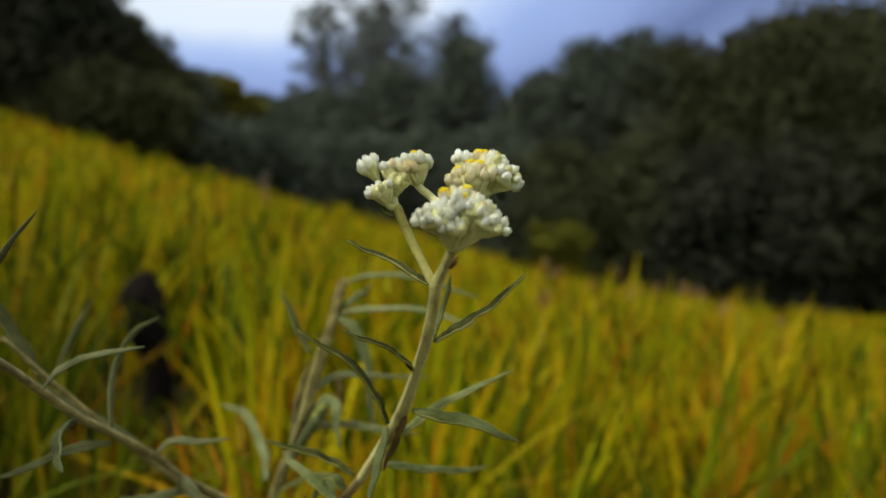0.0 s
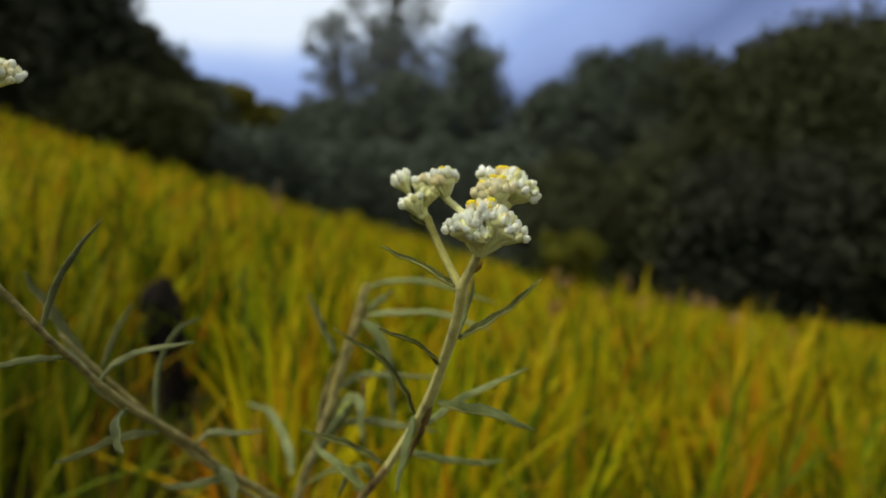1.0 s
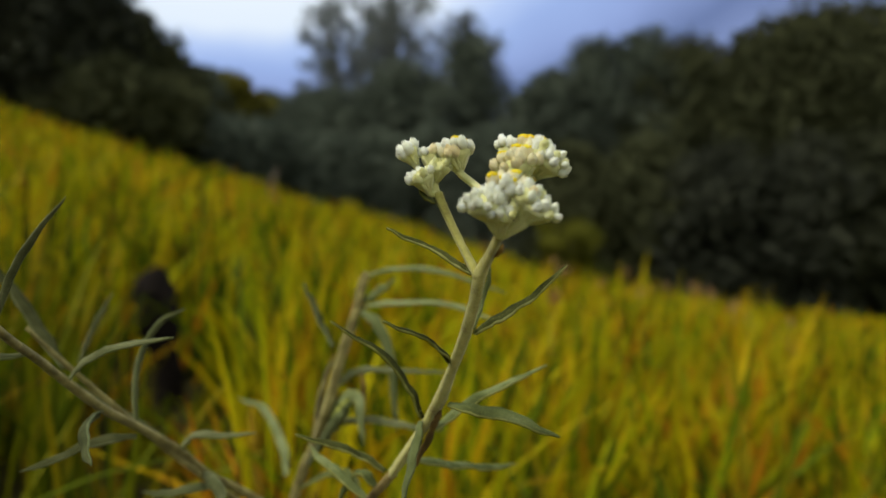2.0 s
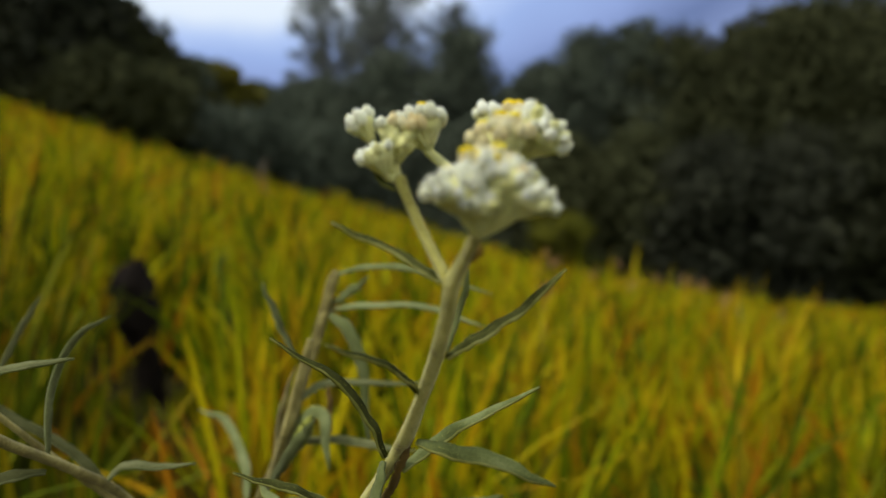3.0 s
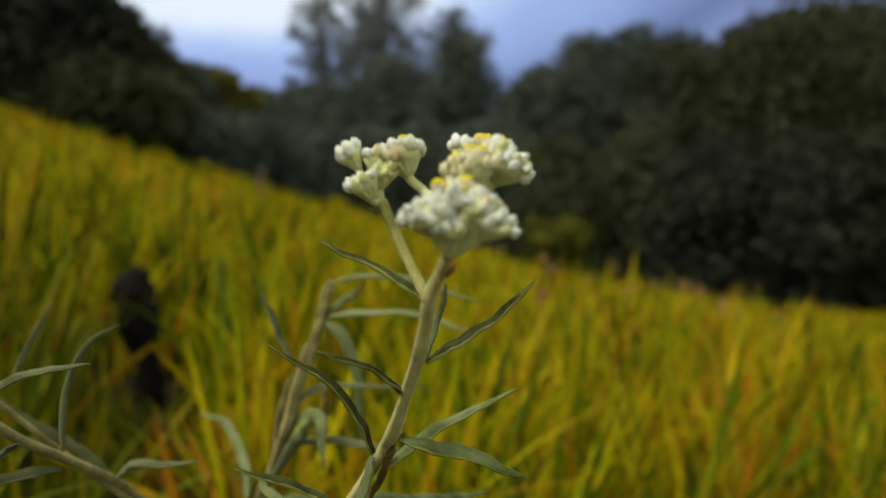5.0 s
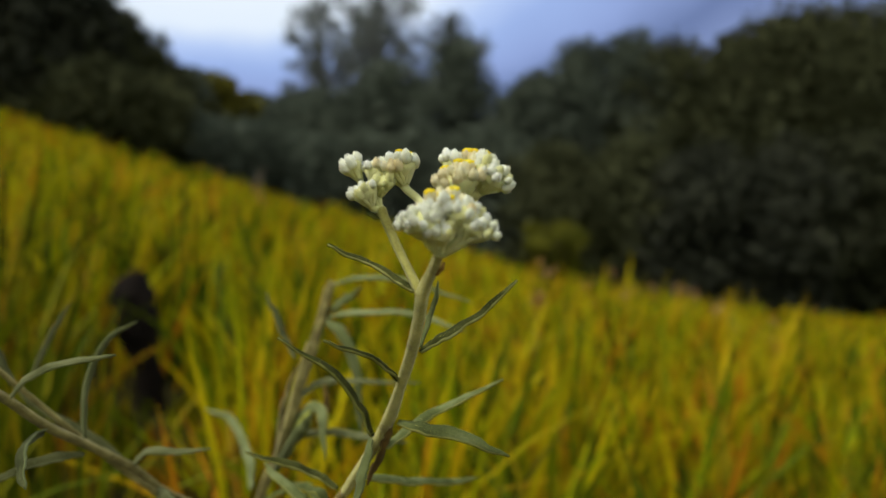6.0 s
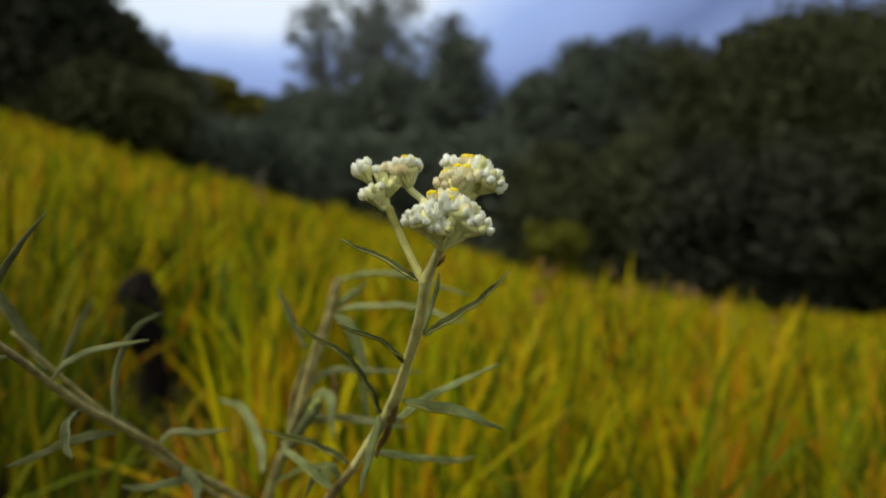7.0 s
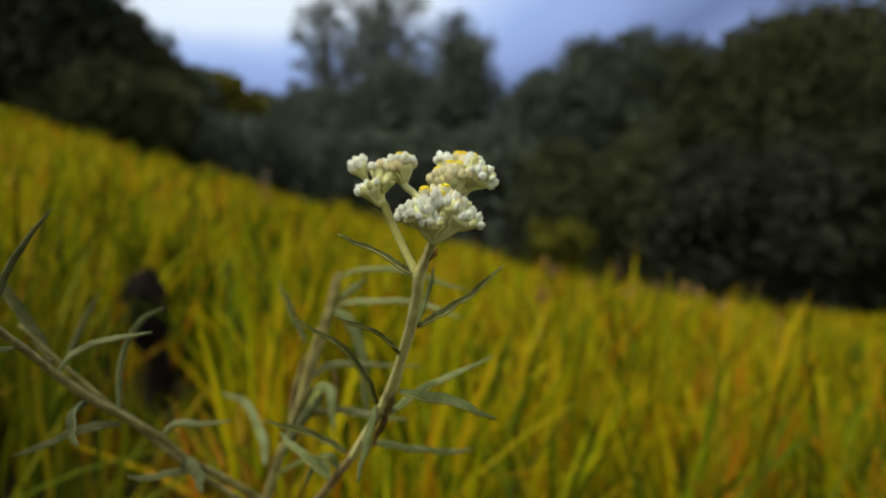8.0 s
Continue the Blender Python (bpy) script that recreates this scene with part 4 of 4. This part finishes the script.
def back_plant():
    g = (-0.26, 0.60, ground_height(-0.26, 0.60) - 0.02)
    p = root("everlasting_plant", g, "old grey everlasting shoots with drooping felted leaves", "flowering plant", "everlasting plants")
    stem(p, [g, (-0.24, 0.61, 0.45), (-0.1517, 0.6100, 0.7725), (-0.1381, 0.6250, 0.8126), (-0.1259, 0.6350, 0.8483), (-0.1174, 0.6450, 0.8852), (-0.1086, 0.6550, 0.9154), (-0.1019, 0.6600, 0.9415), (-0.0971, 0.6640, 0.9628), (-0.0931, 0.6660, 0.9713)],
         [0.0045, 0.0045, 0.0042, 0.0042, 0.0042, 0.0042, 0.0042, 0.0044, 0.0046, 0.0034], M_BACK_STEM, 60, 3)
    stem(p, [(-0.1381, 0.6250, 0.8116), (-0.1214, 0.6000, 0.8542), (-0.1112, 0.6000, 0.8932), (-0.1034, 0.6000, 0.9235)], [0.004, 0.0042, 0.004, 0.0025], M_BACK_STEM, 30, 4)
    G = M_GREY_LEAF
    leaf(p, [(-0.0950, 0.6640, 0.9682), (-0.0687, 0.6550, 0.9771), (-0.0203, 0.6400, 0.9745), (0.0333, 0.6200, 0.9552)], 0.0072, M_PALE_LEAF, (0, -0.5, 1), 21)
    leaf(p, [(-0.0990, 0.6620, 0.9398), (-0.0655, 0.6500, 0.9461), (-0.0125, 0.6400, 0.9444), (0.0287, 0.6300, 0.9288)], 0.0070, M_PALE_LEAF, (0, -0.5, 1), 22)
    leaf(p, [(-0.1019, 0.6600, 0.9383), (-0.0818, 0.6450, 0.9245), (-0.0707, 0.6400, 0.8913), (-0.0634, 0.6400, 0.8263)], 0.0100, M_PALE_LEAF, (-0.5, -0.7, 1), 23)
    leaf(p, [(-0.0990, 0.6620, 0.9441), (-0.0880, 0.6600, 0.9533), (-0.0770, 0.6580, 0.9604), (-0.0671, 0.6550, 0.9670)], 0.0090, M_PALE_LEAF, (0, -0.8, 1), 24)
    leaf(p, [(-0.1141, 0.6000, 0.9103), (-0.1249, 0.6100, 0.9286), (-0.1344, 0.6150, 0.9480), (-0.1441, 0.6180, 0.9638)], 0.0070, G, (1, -0.5, 0.4), 25)
    leaf(p, [(-0.1112, 0.6000, 0.8786), (-0.0986, 0.6100, 0.8890), (-0.0725, 0.6200, 0.8897), (-0.0125, 0.6400, 0.8820)], 0.0075, G, (0, -0.5, 1), 26)
    leaf(p, [(-0.0897, 0.6000, 0.8884), (-0.0878, 0.6000, 0.8737), (-0.0882, 0.6000, 0.8567), (-0.0921, 0.6000, 0.8420)], 0.0060, M_DRY_LEAF, (1, -0.5, 0.2), 27)
    leaf(p, [(-0.1280, 0.6200, 0.8393), (-0.1011, 0.6100, 0.8478), (-0.0653, 0.6000, 0.8484), (-0.0215, 0.6000, 0.8396)], 0.0080, G, (0, -0.5, 1), 28)
    leaf(p, [(-0.1330, 0.6200, 0.8242), (-0.1141, 0.6000, 0.8591), (-0.0930, 0.5900, 0.8710), (-0.0867, 0.5800, 0.8308)], 0.0100, None, (0, -0.9, 0.6), 29)
    leaf(p, [(-0.1383, 0.6100, 0.8072), (-0.1130, 0.5700, 0.8476), (-0.1010, 0.5600, 0.8639), (-0.0929, 0.5550, 0.8742)], 0.0080, M_PALE_LEAF, (0, -1, 0.3), 30)
    leaf(p, [(-0.1355, 0.6200, 0.8191), (-0.1319, 0.6150, 0.8506), (-0.1259, 0.6100, 0.8766), (-0.1160, 0.6050, 0.9022)], 0.0060, M_BACK_STEM, (-0.5, -1, 0.2), 31)
    leaf(p, [(-0.1735, 0.6800, 0.7740), (-0.1910, 0.7300, 0.7930), (-0.2215, 0.7700, 0.8204), (-0.2507, 0.7830, 0.8250)], 0.0088, M_PALE_LEAF, (-0.5, -0.5, 1), 32)
    leaf(p, [(-0.1457, 0.6100, 0.7874), (-0.1126, 0.5800, 0.8120), (-0.0928, 0.5600, 0.8139), (-0.0822, 0.5500, 0.7926)], 0.0080, None, (0, -0.6, 1), 33)
    leaf(p, [(-0.1165, 0.6000, 0.8396), (-0.1112, 0.5900, 0.8519), (-0.1055, 0.5850, 0.8602), (-0.0999, 0.5800, 0.8709)], 0.0110, M_LIT_YELLOW_LEAF, (-0.2, -1, 0.4), 34)


def left_plant():
    g = (-0.07, 0.62, ground_height(-0.07, 0.62) - 0.02)
    p = root("everlasting_plant", g, "leaning everlasting shoot with a white bud cluster", "flowering plant", "everlasting plants")
    # browner stem; its dark colour also stands in for lens falloff here
    stem(p, [g, (-0.07, 0.62, 0.25), (-0.08, 0.61, 0.50), (-0.10, 0.585, 0.68), (-0.13, 0.56, 0.765), (-0.1626, 0.5350, 0.8048), (-0.1889, 0.5120, 0.8298), (-0.2039, 0.4930, 0.8530), (-0.2164, 0.4600, 0.8770), (-0.2261, 0.4320, 0.8957), (-0.2390, 0.4120, 0.9166), (-0.2326, 0.3750, 0.9349), (-0.2257, 0.3400, 0.9503), (-0.2254, 0.3150, 0.9673), (-0.2340, 0.3030, 0.9840), (-0.2500, 0.2990, 1.0037), (-0.2510, 0.2959, 1.0336), (-0.2426, 0.2950, 1.0621), (-0.2340, 0.2950, 1.0772)],
         [0.004, 0.004, 0.004, 0.0038, 0.0036, 0.0029, 0.0028, 0.0030, 0.0026, 0.0027, 0.0025, 0.0022, 0.0020, 0.0018, 0.0018, 0.0018, 0.0017, 0.0017, 0.0017], M_BACK_STEM, 90, 5)
    stem(p, [(-0.1050, 0.5800, 0.6950), (-0.1350, 0.5500, 0.7650), (-0.1849, 0.5100, 0.8235), (-0.2067, 0.4900, 0.8509), (-0.2285, 0.4750, 0.8775), (-0.2448, 0.4600, 0.9008), (-0.2643, 0.4500, 0.9239), (-0.2791, 0.4400, 0.9442)], [0.0026, 0.0023, 0.0020, 0.0019, 0.0018, 0.0017, 0.0015, 0.0011], M_BACK_STEM, 50, 7)
    hb = (-0.2345, 0.2950, 1.0758)
    cyme(p, [hb, (-0.2299, 0.2933, 1.0787)], (0.65, -0.2, 0.8), 0.0152, 38, 24, (0.5, 0.4, 0.1), 41, 0.0036)
    cyme(p, [hb, (-0.2356, 0.2933, 1.0795)], (-0.3, -0.2, 1), 0.0152, 40, 24, (0.6, 0.3, 0.1), 42, 0.0036)
    G = M_GREY_LEAF
    leaf(p, [(-0.2389, 0.4130, 0.9164), (-0.2224, 0.4030, 0.9316), (-0.1962, 0.3920, 0.9417), (-0.1658, 0.3850, 0.9456)], 0.0053, G, (0, -0.8, 1), 51)
    leaf(p, [(-0.2252, 0.4250, 0.8954), (-0.2168, 0.3900, 0.8989), (-0.2046, 0.3650, 0.8950), (-0.1917, 0.3490, 0.8874)], 0.0068, G, (-0.6, -0.8, 0.6), 52)
    leaf(p, [(-0.2143, 0.4500, 0.8753), (-0.2303, 0.4400, 0.8770), (-0.2495, 0.4300, 0.8704), (-0.2710, 0.4200, 0.8604)], 0.0080, M_DARKENED_LEAF, (0, -0.4, 1), 53)
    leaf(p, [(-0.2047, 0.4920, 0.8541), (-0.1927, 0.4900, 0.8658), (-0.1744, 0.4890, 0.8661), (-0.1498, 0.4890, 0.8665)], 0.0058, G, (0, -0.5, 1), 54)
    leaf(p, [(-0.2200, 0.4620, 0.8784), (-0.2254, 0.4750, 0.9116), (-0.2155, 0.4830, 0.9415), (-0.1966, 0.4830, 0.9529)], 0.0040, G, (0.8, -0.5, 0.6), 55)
    leaf(p, [(-0.2816, 0.4900, 0.9100), (-0.3076, 0.5050, 0.9352), (-0.3332, 0.5150, 0.9632), (-0.3580, 0.5250, 0.9855)], 0.0095, M_DARKENED_LEAF, (0.8, -0.5, 0.5), 56)
    leaf(p, [(-0.2246, 0.3270, 0.9600), (-0.2249, 0.3350, 0.9730), (-0.2238, 0.3420, 0.9861), (-0.2179, 0.3480, 1.0012), (-0.2060, 0.3520, 1.0191)], 0.0036, M_DARKENED_LEAF, (0.8, -0.6, 0.4), 57)
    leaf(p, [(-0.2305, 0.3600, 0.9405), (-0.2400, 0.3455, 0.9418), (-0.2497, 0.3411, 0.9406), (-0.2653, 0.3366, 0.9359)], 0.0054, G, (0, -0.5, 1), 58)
    leaf(p, [(-0.3106, 0.5600, 0.9022), (-0.3109, 0.5800, 0.9243), (-0.3068, 0.5900, 0.9411), (-0.3023, 0.6000, 0.9558)], 0.0042, M_DARKENED_LEAF, (0.6, -0.8, 0.4), 59)
    leaf(p, [(-0.1785, 0.5000, 0.8303), (-0.1933, 0.5000, 0.8269), (-0.2123, 0.5000, 0.8227), (-0.2333, 0.5000, 0.8210)], 0.0075, G, (0, -0.5, 1), 60)
    leaf(p, [(-0.1912, 0.5050, 0.8342), (-0.1808, 0.4900, 0.8332), (-0.1730, 0.4850, 0.8270), (-0.1685, 0.4800, 0.8151)], 0.0080, G, (0.2, -0.9, 0.4), 61)
    leaf(p, [(-0.2129, 0.5300, 0.8311), (-0.2561, 0.5500, 0.8573), (-0.2978, 0.5600, 0.8744), (-0.3312, 0.5700, 0.8921)], 0.0065, M_DARKENED_LEAF, (0.6, -0.7, 0.6), 63)


main_plant()
back_plant()
left_plant()
